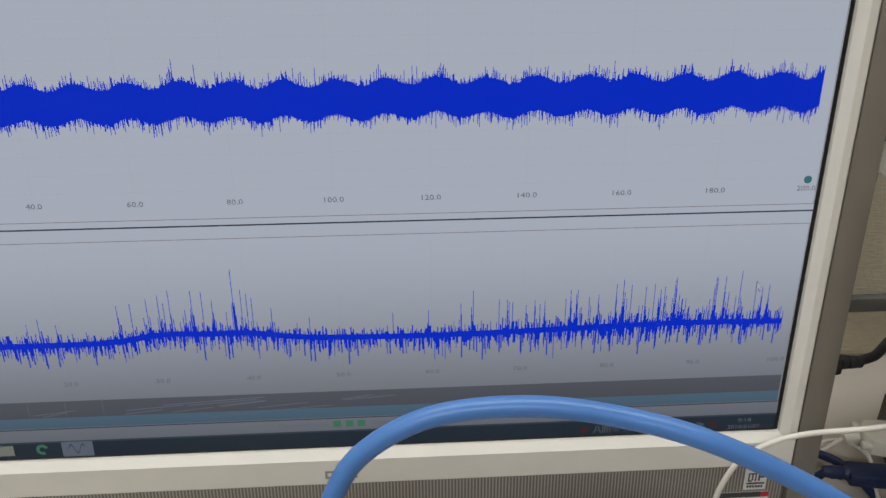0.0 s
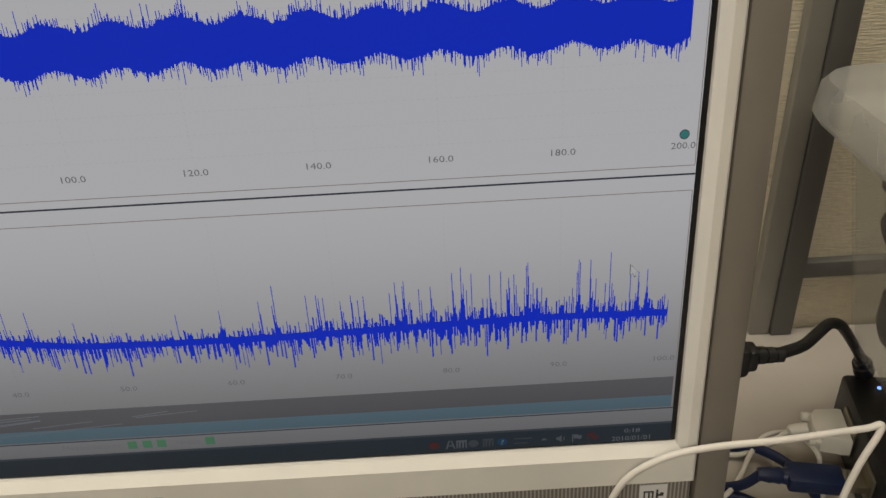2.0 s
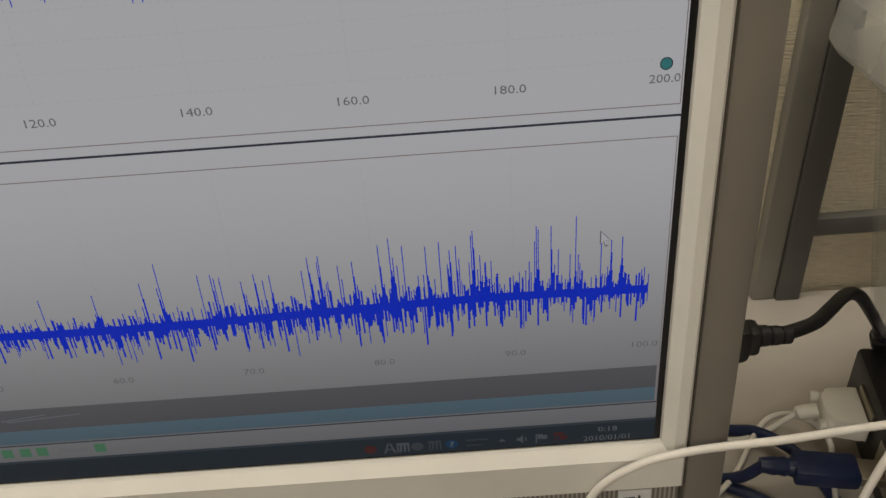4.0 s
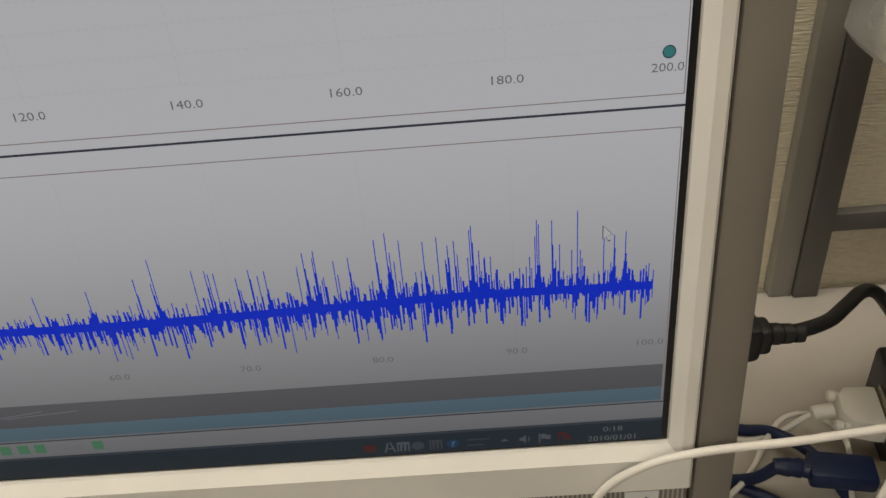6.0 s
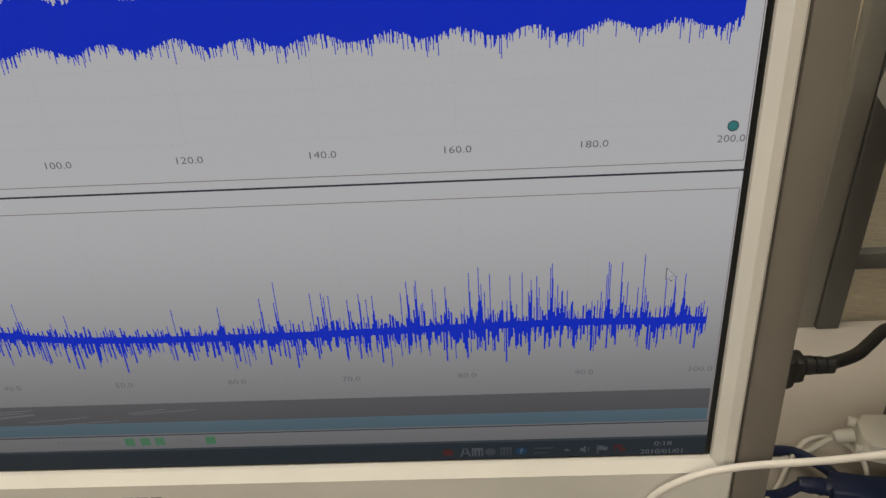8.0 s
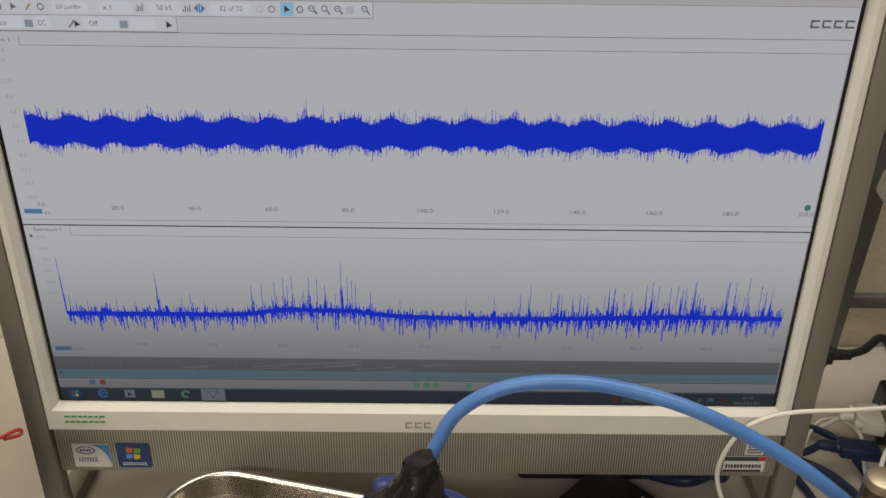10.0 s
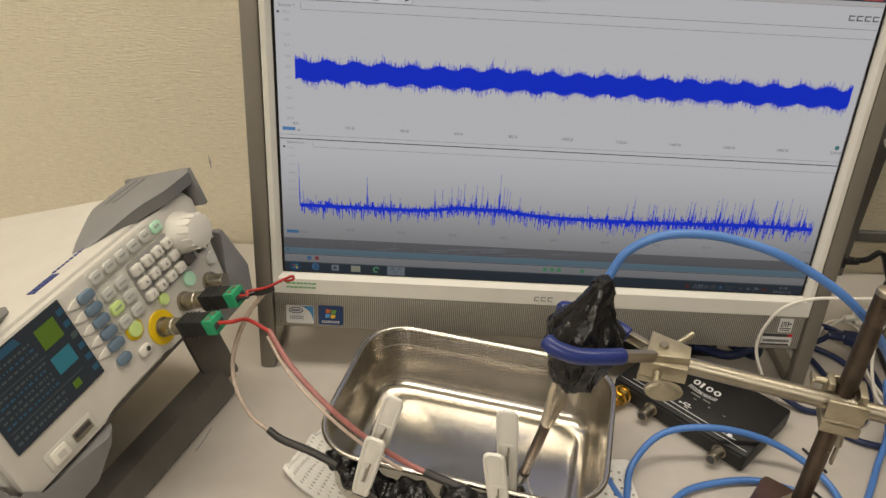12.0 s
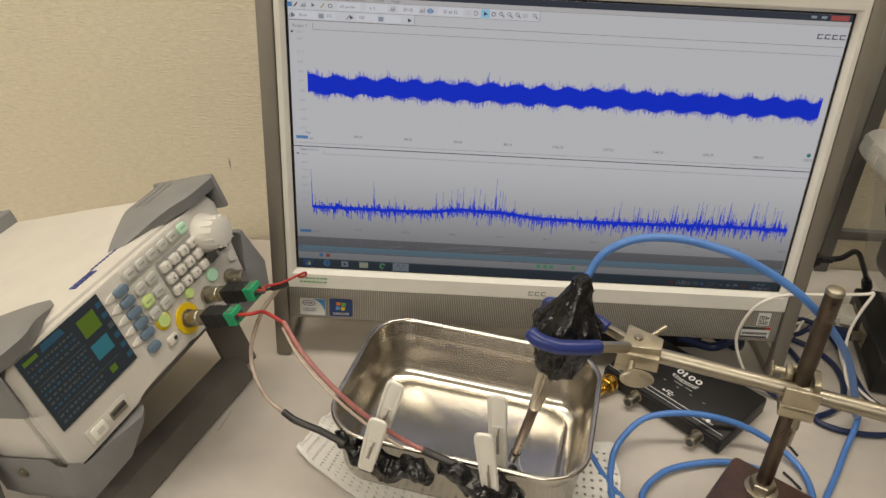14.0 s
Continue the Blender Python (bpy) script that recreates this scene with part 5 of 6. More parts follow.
for inset, z, r in levels:
    rings.append([bm.verts.new((x, y, z)) for x, y in round_rect(A - inset, B - inset, r, seg)])
last = [v.co.copy() for v in rings[-1]]
for s in (0.94, 0.88, 0.8, 0.7, 0.6, 0.5, 0.4, 0.3, 0.2, 0.1):
    rings.append([bm.verts.new((p.x * s, p.y * s, 0.0052 - 0.0042 * (1 - s * s))) for p in last])
for a, b in zip(rings, rings[1:]):
    for k in range(len(a)):
        bm.faces.new((a[k], a[(k + 1) % len(a)], b[(k + 1) % len(a)], b[k]))
bm.faces.new(rings[0][::-1])
bm.faces.new(rings[-1])
tray = tagged(part("steel_tray", bm, "steel"), "deep rectangular stainless steel tray on a white cloth", "tray")
tray.matrix_world = TRAY
tray.data.set_sharp_from_angle(angle=radians(60))
bm = bmesh.new()
for k in range(6):
    box(bm, (-0.040 + 0.0032 * k, B - 0.0072, 0.0395), (-0.0382 + 0.0032 * k, B - 0.0066, 0.0412))
part("stamped_mark", bm, "ink", tray, "small stamped maker's mark", smooth=False)

# perforated cloth: a sheet with real holes, slightly ruffled
bm = bmesh.new()
nu, nv = 120, 66
cor = [Vector((-0.207, -0.138)), Vector((0.060, -0.297)), Vector((0.069, -0.112)), Vector((-0.182, -0.092))]
grid_v = {}
for i in range(nu + 1):
    for j in range(nv + 1):
        u, v = i / nu, j / nv
        p = (1 - u) * (1 - v) * cor[0] + u * (1 - v) * cor[1] + u * v * cor[2] + (1 - u) * v * cor[3]
        p = p + Vector((0, -0.020)) * math.sin(math.pi * u) * (1 - v)
        edge = min(u, 1 - u, v * 0.6, (1 - v) * 0.6)
        z = 0.0028 + 0.0012 * noise.noise(Vector((p.x * 40, p.y * 40, 0))) * min(1, edge * 14) + 0.004 * max(0, 0.06 - u) / 0.06 * (0.5 + noise.noise(Vector((v * 7, 0, 3))))
        q = TRAY.inverted() @ Vector((p.x, p.y, 0.0))
        out = min(1.0, max(0.0, max(abs(q.x) / A, abs(q.y) / B) - 1.0) * 5)
        z += out * (0.0045 * noise.noise(Vector((p.x * 55, p.y * 55, 5))) + 0.0015 * noise.noise(Vector((p.x * 160, p.y * 160, 2))))
        side = 0.004 * noise.noise(Vector((p.x * 30, p.y * 30, 9))) * out
        grid_v[i, j] = bm.verts.new((p.x + side, p.y + side * 0.6, max(0.0012, z)))
for i in range(nu):
    for j in range(nv):
        if i % 3 == 1 and j % 3 == 1 and 2 < j < nv - 2:
            continue
        bm.faces.new((grid_v[i, j], grid_v[i + 1, j], grid_v[i + 1, j + 1], grid_v[i, j + 1]))
ext = bmesh.ops.extrude_face_region(bm, geom=list(bm.faces))
bmesh.ops.translate(bm, verts=[g for g in ext["geom"] if isinstance(g, bmesh.types.BMVert)], vec=(0, 0, 0.0014))
bmesh.ops.recalc_face_normals(bm, faces=bm.faces)
tagged(part("cleaning_cloth", bm, "cloth"), "white perforated wiping cloth spread under the tray", "cloth")


# ---- clothes pegs on the tray's rim ----
def peg(b0, b1, f0, f1, wide):
    """Two plastic arms with a wire spring; ends of the back and of the front arm, and the direction across."""
    t = thing("clothes_peg", "white plastic clothes peg clamped on the tray's rim", "clothes peg", None, "pegs on the tray")
    w = Vector(wide).normalized()
    for p0, p1 in ((b0, b1), (f0, f1)):
        p0, p1 = Vector(p0), Vector(p1)
        m = frame_between(p0, p1, w)
        length = (p1 - p0).length
        # in this frame y runs along the width
        bm = bmesh.new()
        side = [(0.0050, 0), (0.0056, 0.3 * length), (0.0062, 0.85 * length), (0.0060, 0.95 * length), (0.0050, 0.985 * length), (0.0032, length)]
        o = side + [(-a, d) for a, d in side[::-1]]
        lay = Matrix(((0, 0, 1, 0), (1, 0, 0, 0), (0, 1, 0, 0), (0, 0, 0, 1)))
        prism(bm, o, -0.0012, 0.0012, m @ lay, 0.0006)
        # raised rim along both edges and across the grip
        for s in (-1, 1):
            hose(bm, [m @ lay @ Vector((s * (a - 0.0006), d, 0.0)) for a, d in ((0.0050, 0.04 * length), (0.0056, 0.3 * length), (0.0062, 0.85 * length), (0.0056, 0.955 * length), (0.0040, 0.985 * length))], 0.0018, 8)
        hose(bm, [m @ lay @ Vector((a, 0.62 * length, 0.0)) for a in (-0.0050, 0.0, 0.0050)], 0.0016, 8)
        arm = part("arm", bm, "white_plastic", t)
        bm = bmesh.new()
        prism(bm, [(-0.0011, 0.26 * length), (0.0011, 0.26 * length), (0.0011, 0.50 * length), (-0.0011, 0.50 * length)], -0.0014, 0.0014, m @ lay)
        part("slot", bm, "ink_grey", arm, "dark slot for the spring", smooth=False)
        bm = bmesh.new()
        for s in (-1, 1):
            hose(bm, [m @ Vector((s * 0.0018, -0.0012, 0.28 * length)), m @ Vector((s * 0.0030, 0.0, 0.36 * length)), m @ Vector((s * 0.0030, 0.0008, 0.52 * length)), m @ Vector((s * 0.0018, 0.0012, 0.60 * length))], 0.0006, 8)
        part("spring", bm, "satin_steel", arm, "bent steel wire spring")
    return t


peg((-0.1345, -0.1740, 0.052), (-0.119, -0.168, 0.114), (-0.1405, -0.1945, 0.048), (-0.129, -0.2005, 0.107), (0.974, -0.225, 0))
peg((-0.0385, -0.1935, 0.052), (-0.045, -0.188, 0.125), (-0.0425, -0.2145, 0.040), (-0.055, -0.2215, 0.120), (0.974, -0.225, 0))

# ---- black sealing putty along the tray's front ----
def putty(points, radii, seed, label):
    """A kneaded strand of putty pressed against the wall below the rim."""
    bm = bmesh.new()
    hose(bm, points, lambda s: float(np.interp(s, np.linspace(0, 1, len(radii)), radii)), 26, 12)
    for v in bm.verts:
        q = v.co * 95 + Vector((seed, 0, 0))
        v.co += 0.0042 * Vector((noise.noise(q), noise.noise(q + Vector((7, 0, 0))), 1.3 * noise.noise(q + Vector((0, 9, 0))))) + 0.0014 * Vector((0, noise.noise(q * 2.6), noise.noise(q * 2.9)))
    return tagged(part("sealing_putty", bm, "goo"), label, "sealant")


putty([(-0.163, -0.166, 0.060), (-0.155, -0.174, 0.056), (-0.144, -0.184, 0.051), (-0.132, -0.189, 0.049), (-0.120, -0.192, 0.048), (-0.108, -0.195, 0.053), (-0.097, -0.199, 0.053), (-0.089, -0.202, 0.050)], [0.004, 0.0075, 0.0095, 0.0095, 0.0105, 0.0075, 0.0088, 0.0055], 2.0, "lumps of black sealing putty along the tray's rim")
putty([(-0.084, -0.200, 0.063), (-0.074, -0.203, 0.061), (-0.063, -0.207, 0.057), (-0.051, -0.211, 0.052), (-0.040, -0.213, 0.050), (-0.030, -0.215, 0.048), (-0.024, -0.216, 0.044)], [0.003, 0.0065, 0.0085, 0.0125, 0.0130, 0.0125, 0.008], 11.0, "lumps of black sealing putty where the lead enters")

# ---- probe: a putty-wrapped cable end with a steel tube, held by the clamp ----
probe = thing("wrapped_probe", "steel tube probe wrapped in black sealing putty", "probe")
bm = bmesh.new()
prof = [(0.1405, 0.006), (0.1435, 0.0150), (0.150, 0.0185), (0.158, 0.0195), (0.168, 0.0225), (0.178, 0.0235), (0.187, 0.0200), (0.195, 0.0145), (0.203, 0.0105), (0.210, 0.0080), (0.216, 0.0068), (0.2190, 0.0045)]
rings = []
for z, r in prof:
    s = (z - 0.14) / 0.085
    cx, cy = -0.003 + 0.011 * max(0, s) ** 1.6, -0.174 + 0.005 * s
    row = []
    for k in range(40):
        w = 2 * math.pi * k / 40
        d = Vector((math.cos(w), math.sin(w), 0))
        q = Vector((cx, cy, z)) + r * d
        rr = r * (1 + 0.20 * noise.noise(q * 75) + 0.26 * noise.noise(q * 170))
        row.append(bm.verts.new((cx + rr * d.x, cy + rr * d.y, z + 0.002 * noise.noise(q * 120))))
    rings.append(row)
for a, b in zip(rings, rings[1:]):
    for k in range(40):
        bm.faces.new((a[k], a[(k + 1) % 40], b[(k + 1) % 40], b[k]))
bm.faces.new(rings[0][::-1])
bm.faces.new(rings[-1])
bmesh.ops.subdivide_edges(bm, edges=list(bm.edges), cuts=1, use_grid_fill=True, smooth=0.6)
for v in bm.verts:
    v.co += (0.0016 * noise.noise(v.co * 300) + 0.0011 * noise.noise(v.co * 560)) * Vector((v.co.x + 0.003, v.co.y + 0.174, 0)).normalized()
body = part("putty_wrap", bm, "goo", probe, "kneaded glossy black putty")
bm = bmesh.new()
E0, E1 = Vector((-0.0065, -0.172, 0.142)), Vector((-0.021, -0.145, 0.018))
turned(bm, E0, E0.lerp(E1, 0.42), [(0, 0.0085), (0.24, 0.0080), (0.70, 0.0056), (0.93, 0.0052), (1, 0.0044)], 28)
part("funnel", bm, "steel", probe, "tapered shiny steel funnel")
bm = bmesh.new()
turned(bm, E0.lerp(E1, 0.40), E1, [(0, 0.0042), (0.97, 0.0038), (1, 0.0030)], 24)
part("tube", bm, "dark_steel", probe, "dark metal tube")
bm = bmesh.new()
turned(bm, (-0.0203, -0.1466, 0.025), (-0.0222, -0.1430, 0.0105), [(0, 0.0045), (0.8, 0.0043), (1, 0.0030)], 20)
part("tip", bm, "shrink", probe, "dark tip")
bm = bmesh.new()
hose(bm, [(-0.0155, -0.1405, 0.022), (-0.0175, -0.142, 0.021), (-0.0165, -0.150, 0.014), (-0.0135, -0.156, 0.0108)], 0.0006, 8)
part("bent_wire", bm, "white_cable", probe, "thin bent pale wire")

# ---- the blue cable ----
cord("blue_cable", "thick blue measuring cable arching from the probe to the desk", [
    ("jacket", [(0.007, -0.1675, 0.208), (0.0115, -0.1625, 0.2185), (0.020, -0.159, 0.2330), (0.038, -0.159, 0.2450), (0.062, -0.1607, 0.2488), (0.085, -0.164, 0.2470), (0.107, -0.170, 0.2428), (0.134, -0.176, 0.2305), (0.155, -0.181, 0.2169), (0.181, -0.179, 0.1906), (0.212, -0.163, 0.1480), (0.256, -0.128, 0.0677), (0.257, -0.1, 0.089), (0.285, -0.075, 0.042), (0.303, -0.062, 0.010), (0.292, -0.082, 0.0095), (0.278, -0.102, 0.0042), (0.257, -0.134, 0.0032), (0.233, -0.168, 0.0032), (0.18, -0.240, 0.0035), (0.10, -0.262, 0.0035), (0.063, -0.220, 0.0035), (0.059, -0.177, 0.0040), (0.062, -0.143, 0.006), (0.071, -0.119, 0.012), (0.094, -0.103, 0.0280), (0.131, -0.100, 0.0340), (0.174, -0.1005, 0.026), (0.209, -0.109, 0.012), (0.228, -0.132, 0.0045), (0.226, -0.166, 0.0035), (0.205, -0.21, 0.0035)], 0.0028, "blue_cable")], "cable")
cord("blue_cable", "blue cable loop lying on the desk beside the tray", [
    ("jacket", [(0.046, -0.122, 0.0035), (0.057, -0.153, 0.0035), (0.070, -0.179, 0.0035), (0.082, -0.225, 0.0035), (0.12, -0.243, 0.0035), (0.098, -0.205, 0.0100), (0.082, -0.176, 0.0095), (0.104, -0.145, 0.006), (0.135, -0.131, 0.0045), (0.169, -0.126, 0.0038), (0.196, -0.134, 0.0035)], 0.0028, "blue_cable")], "cable")

# ---- retort stand with clamp ----
stand = thing("retort_stand", "browned steel pole on a dark brown block base", "stand")
PX, PY = 0.161, -0.197
bm = bmesh.new()
box(bm, (0, -0.078, 0.0), (0.092, 0.0, 0.052), 0.004, pose(0.151, -0.162, 0, 0, 0, -38))
part("base", bm, "brown_enamel", stand, "dark brown enamelled block base")
bm = bmesh.new()
turned(bm, (PX, PY, 0.0525), (PX, PY, 0.239), [(0, 0.0058), (0.86, 0.0058), (0.865, 0.0052), (0.88, 0.0052), (0.885, 0.0058), (0.985, 0.0058), (1, 0.0048)], 32)
part("pole", bm, "dark_steel", stand, "upright browned steel pole")
bm = bmesh.new()
turned(bm, (PX, PY, 0.2362), (PX, PY, 0.2400), [(0, 0.0060), (0.45, 0.0060), (0.80, 0.0054), (1, 0.0040)], 32)
part("cap", bm, "satin_steel", stand, "bright rounded end of the pole")
bm = bmesh.new()
turned(bm, (PX, PY, 0.0522), (PX, PY, 0.0545), [(0, 0.0125), (0.7, 0.0125), (1, 0.0112)], 32)
part("washer", bm, "satin_steel", stand)
bm = bmesh.new()
turned(bm, (PX, PY, 0.0546), (PX, PY, 0.0620), [(0, 0.0098), (0.85, 0.0098), (1, 0.0088)], 6)
part("nut", bm, "satin_steel", stand)

RODZ = 0.157
R0, R1 = Vector((0.060, -0.1695, RODZ + 0.0005)), Vector((0.262, -0.2335, RODZ - 0.003))
rdir = (R1 - R0).normalized()
boss_at = Vector((PX, PY, 0)) + Vector((0, 0, RODZ - 0.002))
RM = frame_between(R0, R1)
boss = thing("boss_head", "cast metal boss head joining the clamp's rod to the pole", "clamp", Matrix.Translation(boss_at) @ Matrix.Rotation(math.atan2(rdir.y, rdir.x), 4, "Z") @ Matrix.Scale(0.80, 4))
bm = bmesh.new()
box(bm, (-0.0140, -0.0210, -0.0050), (0.0150, -0.0172, 0.0130), 0.0015)
box(bm, (-0.0140, -0.0210, -0.0180), (0.0150, 0.0100, -0.0085), 0.0015)
box(bm, (-0.0140, 0.0085, -0.0180), (0.0150, 0.0125, 0.0150), 0.0015)
box(bm, (-0.0140, -0.0040, 0.0095), (-0.0085, 0.0125, 0.0165), 0.0015)
box(bm, (0.0085, -0.0100, 0.0060), (0.0150, 0.0125, 0.0150), 0.0015)
part("casting", bm, "cast_metal", boss)
bm = bmesh.new()
rod(bm, (0.004, -0.0150, -0.0180), (0.004, -0.0190, -0.0300), 0.0030, 16, 0.0006)
part("screw", bm, "satin_steel", boss)
bm = bmesh.new()
box(bm, (0.0028, -0.0225, -0.0480), (0.0052, -0.0165, -0.0290), 0.001)
part("thumb_lever", bm, "satin_steel", boss)
bm = bmesh.new()
rod(bm, (-0.0240, 0.004, 0.0120), (-0.0140, 0.004, 0.0120), 0.0030, 16, 0.0006)
box(bm, (-0.0260, -0.0035, 0.0085), (-0.0240, 0.0115, 0.0155), 0.0009)
part("rear_screw", bm, "cast_metal", boss)

clamp = thing("laboratory_clamp", "nickel laboratory clamp with blue vinyl-coated jaws holding the probe", "clamp")
bm = bmesh.new()
rod(bm, R0, R1, 0.0056, 28, 0.0008)
part("rod", bm, "satin_steel", clamp, "long satin metal rod")
CM = Matrix.Translation((0.053, -0.1745, 0.1675)) @ Matrix.Rotation(math.atan2(rdir.y, rdir.x), 4, "Z")
bm = bmesh.new()
prism(bm, [(-0.0140, -0.0115), (0.0150, -0.0105), (0.0150, 0.0085), (-0.0050, 0.0105), (-0.0140, 0.0045)], -0.0120, -0.0010, CM, 0.0014)
prism(bm, [(-0.0125, -0.0105), (0.0150, -0.0050), (0.0150, 0.0080), (0.0080, 0.0100), (-0.0105, 0.0165)], -0.0008, 0.0042, CM, 0.0010)
prism(bm, [(-0.0145, -0.0118), (0.0010, -0.0112), (0.0010, -0.0060), (-0.0145, -0.0060)], -0.0165, -0.0122, CM, 0.0012)
part("clamp_head", bm, "cast_metal", clamp, "cast nickel clamp head")
bm = bmesh.new()
rod(bm, CM @ Vector((-0.002, 0.002, 0.0040)), CM @ Vector((-0.002, 0.002, 0.0062)), 0.0030, 18, 0.0004)
part("rivet", bm, "satin_steel", clamp)
bm = bmesh.new()
rod(bm, CM @ Vector((-0.003, -0.0120, -0.0070)), CM @ Vector((-0.003, -0.0230, -0.0090)), 0.0027, 16, 0.0003)
part("screw", bm, "cast_metal", clamp)
bm = bmesh.new()
wing = [(0.0125 * math.cos(w) * (1 if math.cos(w) > 0 else 0.9), 0.0062 * math.sin(w)) for w in [2 * math.pi * k / 28 for k in range(28)]]
prism(bm, wing, -0.0015, 0.0015, CM @ pose(0.002, -0.0250, -0.0095, 70, 0, 12), 0.0008)
part("thumb_wing", bm, "cast_metal", clamp, "oval thumb screw wing")
bm = bmesh.new()
rod(bm, CM @ Vector((0.006, 0.0130, 0.000)), CM @ Vector((0.015, 0.0230, 0.004)), 0.0020, 14, 0.0004)
part("rear_screw", bm, "cast_metal", clamp)
# the two coated jaws
def jaw(points, steel, r=0.0052):
    bm = bmesh.new()
    hose(bm, points, lambda s: r * (0.55 + 0.45 * min(1, (s + 0.02) * 14)) * (0.55 + 0.45 * min(1, (1.01 - s) * 60)), 14)
    j = part("jaw", bm, "blue_grip", clamp, "blue vinyl-coated jaw")
    bm = bmesh.new()
    a, b = Vector(points[-1]), Vector(steel)
    m = frame_between(a - 0.004 * (b - a).normalized(), b)
    box(bm, (-0.0024, -0.0036, 0), (0.0024, 0.0036, (b - a).length + 0.004), 0.0008, m)
    part("jaw_shank", bm, "satin_steel", j)


jaw([(-0.0290, -0.1955, 0.1915), (-0.0235, -0.2005, 0.1890), (-0.0100, -0.2030, 0.1858), (0.0060, -0.2010, 0.1843), (0.0200, -0.1975, 0.1828)], (0.0420, -0.1860, 0.1745))
jaw([(-0.0140, -0.1480, 0.1800), (-0.0040, -0.1450, 0.1770), (0.0130, -0.1440, 0.1700), (0.0270, -0.1480, 0.1660), (0.0340, -0.1530, 0.1640)], (0.0460, -0.1650, 0.1640))

# ---- the USB oscilloscope box ----
SA, SB, SC = Vector((0.0707, -0.0256, 0)), Vector((0.1606, -0.1157, 0)), Vector((0.2166, -0.0567, 0))
sx = (SB - SA).normalized()
sy = Vector((-sx.y, sx.x, 0))
LEN, WID, HGT = (SB - SA).length, (SC - SB).dot(sy), 0.019
SCOPE = Matrix.Translation(SA) @ Matrix((sx, sy, Vector((0, 0, 1)))).transposed().to_4x4()
scope = thing("usb_oscilloscope", "flat black USB oscilloscope box with white print, lying on the desk", "oscilloscope", SCOPE)
bm = bmesh.new()
box(bm, (0, 0, 0.0006), (LEN, WID, HGT - 0.0004), 0.0022)
case = part("case", bm, "black_plastic", scope)
bm = bmesh.new()
box(bm, (0.0030, -0.0012, 0.0030), (LEN - 0.003, 0.0002, HGT - 0.003), 0.0005)
part("front_plate", bm, "black_plastic", scope)
bm = bmesh.new()
for lo, hi in (((0.012, 0.0072), (0.112, 0.0078)), ((0.002, 0.0022), (0.124, 0.0026))):
    box(bm, (*lo, HGT - 0.0003), (*hi, HGT))
for x in (0.030, 0.044):
    box(bm, (x, 0.0078, HGT - 0.0003), (x + 0.0005, 0.0115, HGT))
part("print_line", bm, "ink_white", scope, "white ruled print", smooth=False).location = (0, 0.003, 0)
# the maker's mark as plain white shapes: a row of rounded letters-like bars over sweeping lines
bm = bmesh.new()
for k, x in enumerate((0.050, 0.0575, 0.0625, 0.0700)):
    w = 0.0062 if k != 1 else 0.0022
    o = [(x + w / 2 + (w / 2) * math.cos(q), 0.0400 + 0.0036 * math.sin(q)) for q in [2 * math.pi * i / 18 for i in range(18)]]
    i_ = [(x + w / 2 + (w / 2 - 0.0016) * math.cos(q), 0.0400 + 0.0020 * math.sin(q)) for q in [2 * math.pi * i / 18 for i in range(18)]]
    if k == 1:
        box(bm, (x, 0.0362, HGT - 0.0003), (x + w, 0.0436, HGT))
        continue
    va = [bm.verts.new((a, b, HGT)) for a, b in o]
    vb = [bm.verts.new((a, b, HGT)) for a, b in i_]
    for q in range(18):
        bm.faces.new((va[q], va[(q + 1) % 18], vb[(q + 1) % 18], vb[q]))
for k in range(3):
    pts = [(0.050 + 0.003 * i, 0.0335 - 0.0016 * k - 0.0022 * math.sin(math.pi * i / 9)) for i in range(10)]
    for (xa, ya), (xb, yb) in zip(pts, pts[1:]):
        bm.faces.new([bm.verts.new((p, q, HGT)) for p, q in ((xa, ya - 0.0003), (xb, yb - 0.0003), (xb, yb + 0.0003), (xa, ya + 0.0003))])
part("maker_mark", bm, "ink_white", scope, "white maker's mark as plain shapes", smooth=False).location = (0, 0.010, 0)
bm = bmesh.new()
for k in range(9):
    if k not in (0, 5):
        box(bm, (0.054 + 0.0024 * k, 0.0255, HGT - 0.0003), (0.0558 + 0.0024 * k, 0.0268, HGT))
for k in range(6):
    box(bm, (0.020 + 0.014 * k, 0.0205, HGT - 0.0003), (0.0225 + 0.014 * k, 0.0212, HGT))
part("fine_print", bm, "ink_grey", scope, smooth=False).location = (0, 0.008, 0)
bm = bmesh.new()
x = 0.050
for w in (0.0105, 0.0062, 0.0075):
    n = max(2, int(w / 0.0015))
    for k in range(n):
        box(bm, (x + k * w / n, 0.0605, HGT - 0.0003), (x + (k + 0.7) * w / n, 0.0628, HGT))
    x += w + 0.0016
part("series_print", bm, "ink_white", scope, "white line of print as bars", smooth=False).location = (-0.010, 0.012, 0)
# USB trident and ground sign
bm = bmesh.new()
for lo, hi in (((0.052, 0.0108), (0.062, 0.0114)), ((0.0545, 0.0112), (0.0552, 0.0138)), ((0.0545, 0.0134), (0.0585, 0.0140)), ((0.057, 0.0086), (0.0577, 0.0112)), ((0.057, 0.0084), (0.0605, 0.0090))):
    box(bm, (*lo, HGT - 0.0003), (*hi, HGT))
for cx, cy, r in ((0.0515, 0.0111, 0.0012), (0.0590, 0.0137, 0.0009)):
    prism(bm, [(cx + r * math.cos(2 * math.pi * k / 14), cy + r * math.sin(2 * math.pi * k / 14)) for k in range(14)], HGT - 0.0003, HGT)
part("trident_sign", bm, "ink_white", scope, "white forked socket sign", smooth=False).location = (0.005, 0.005, 0)
bm = bmesh.new()
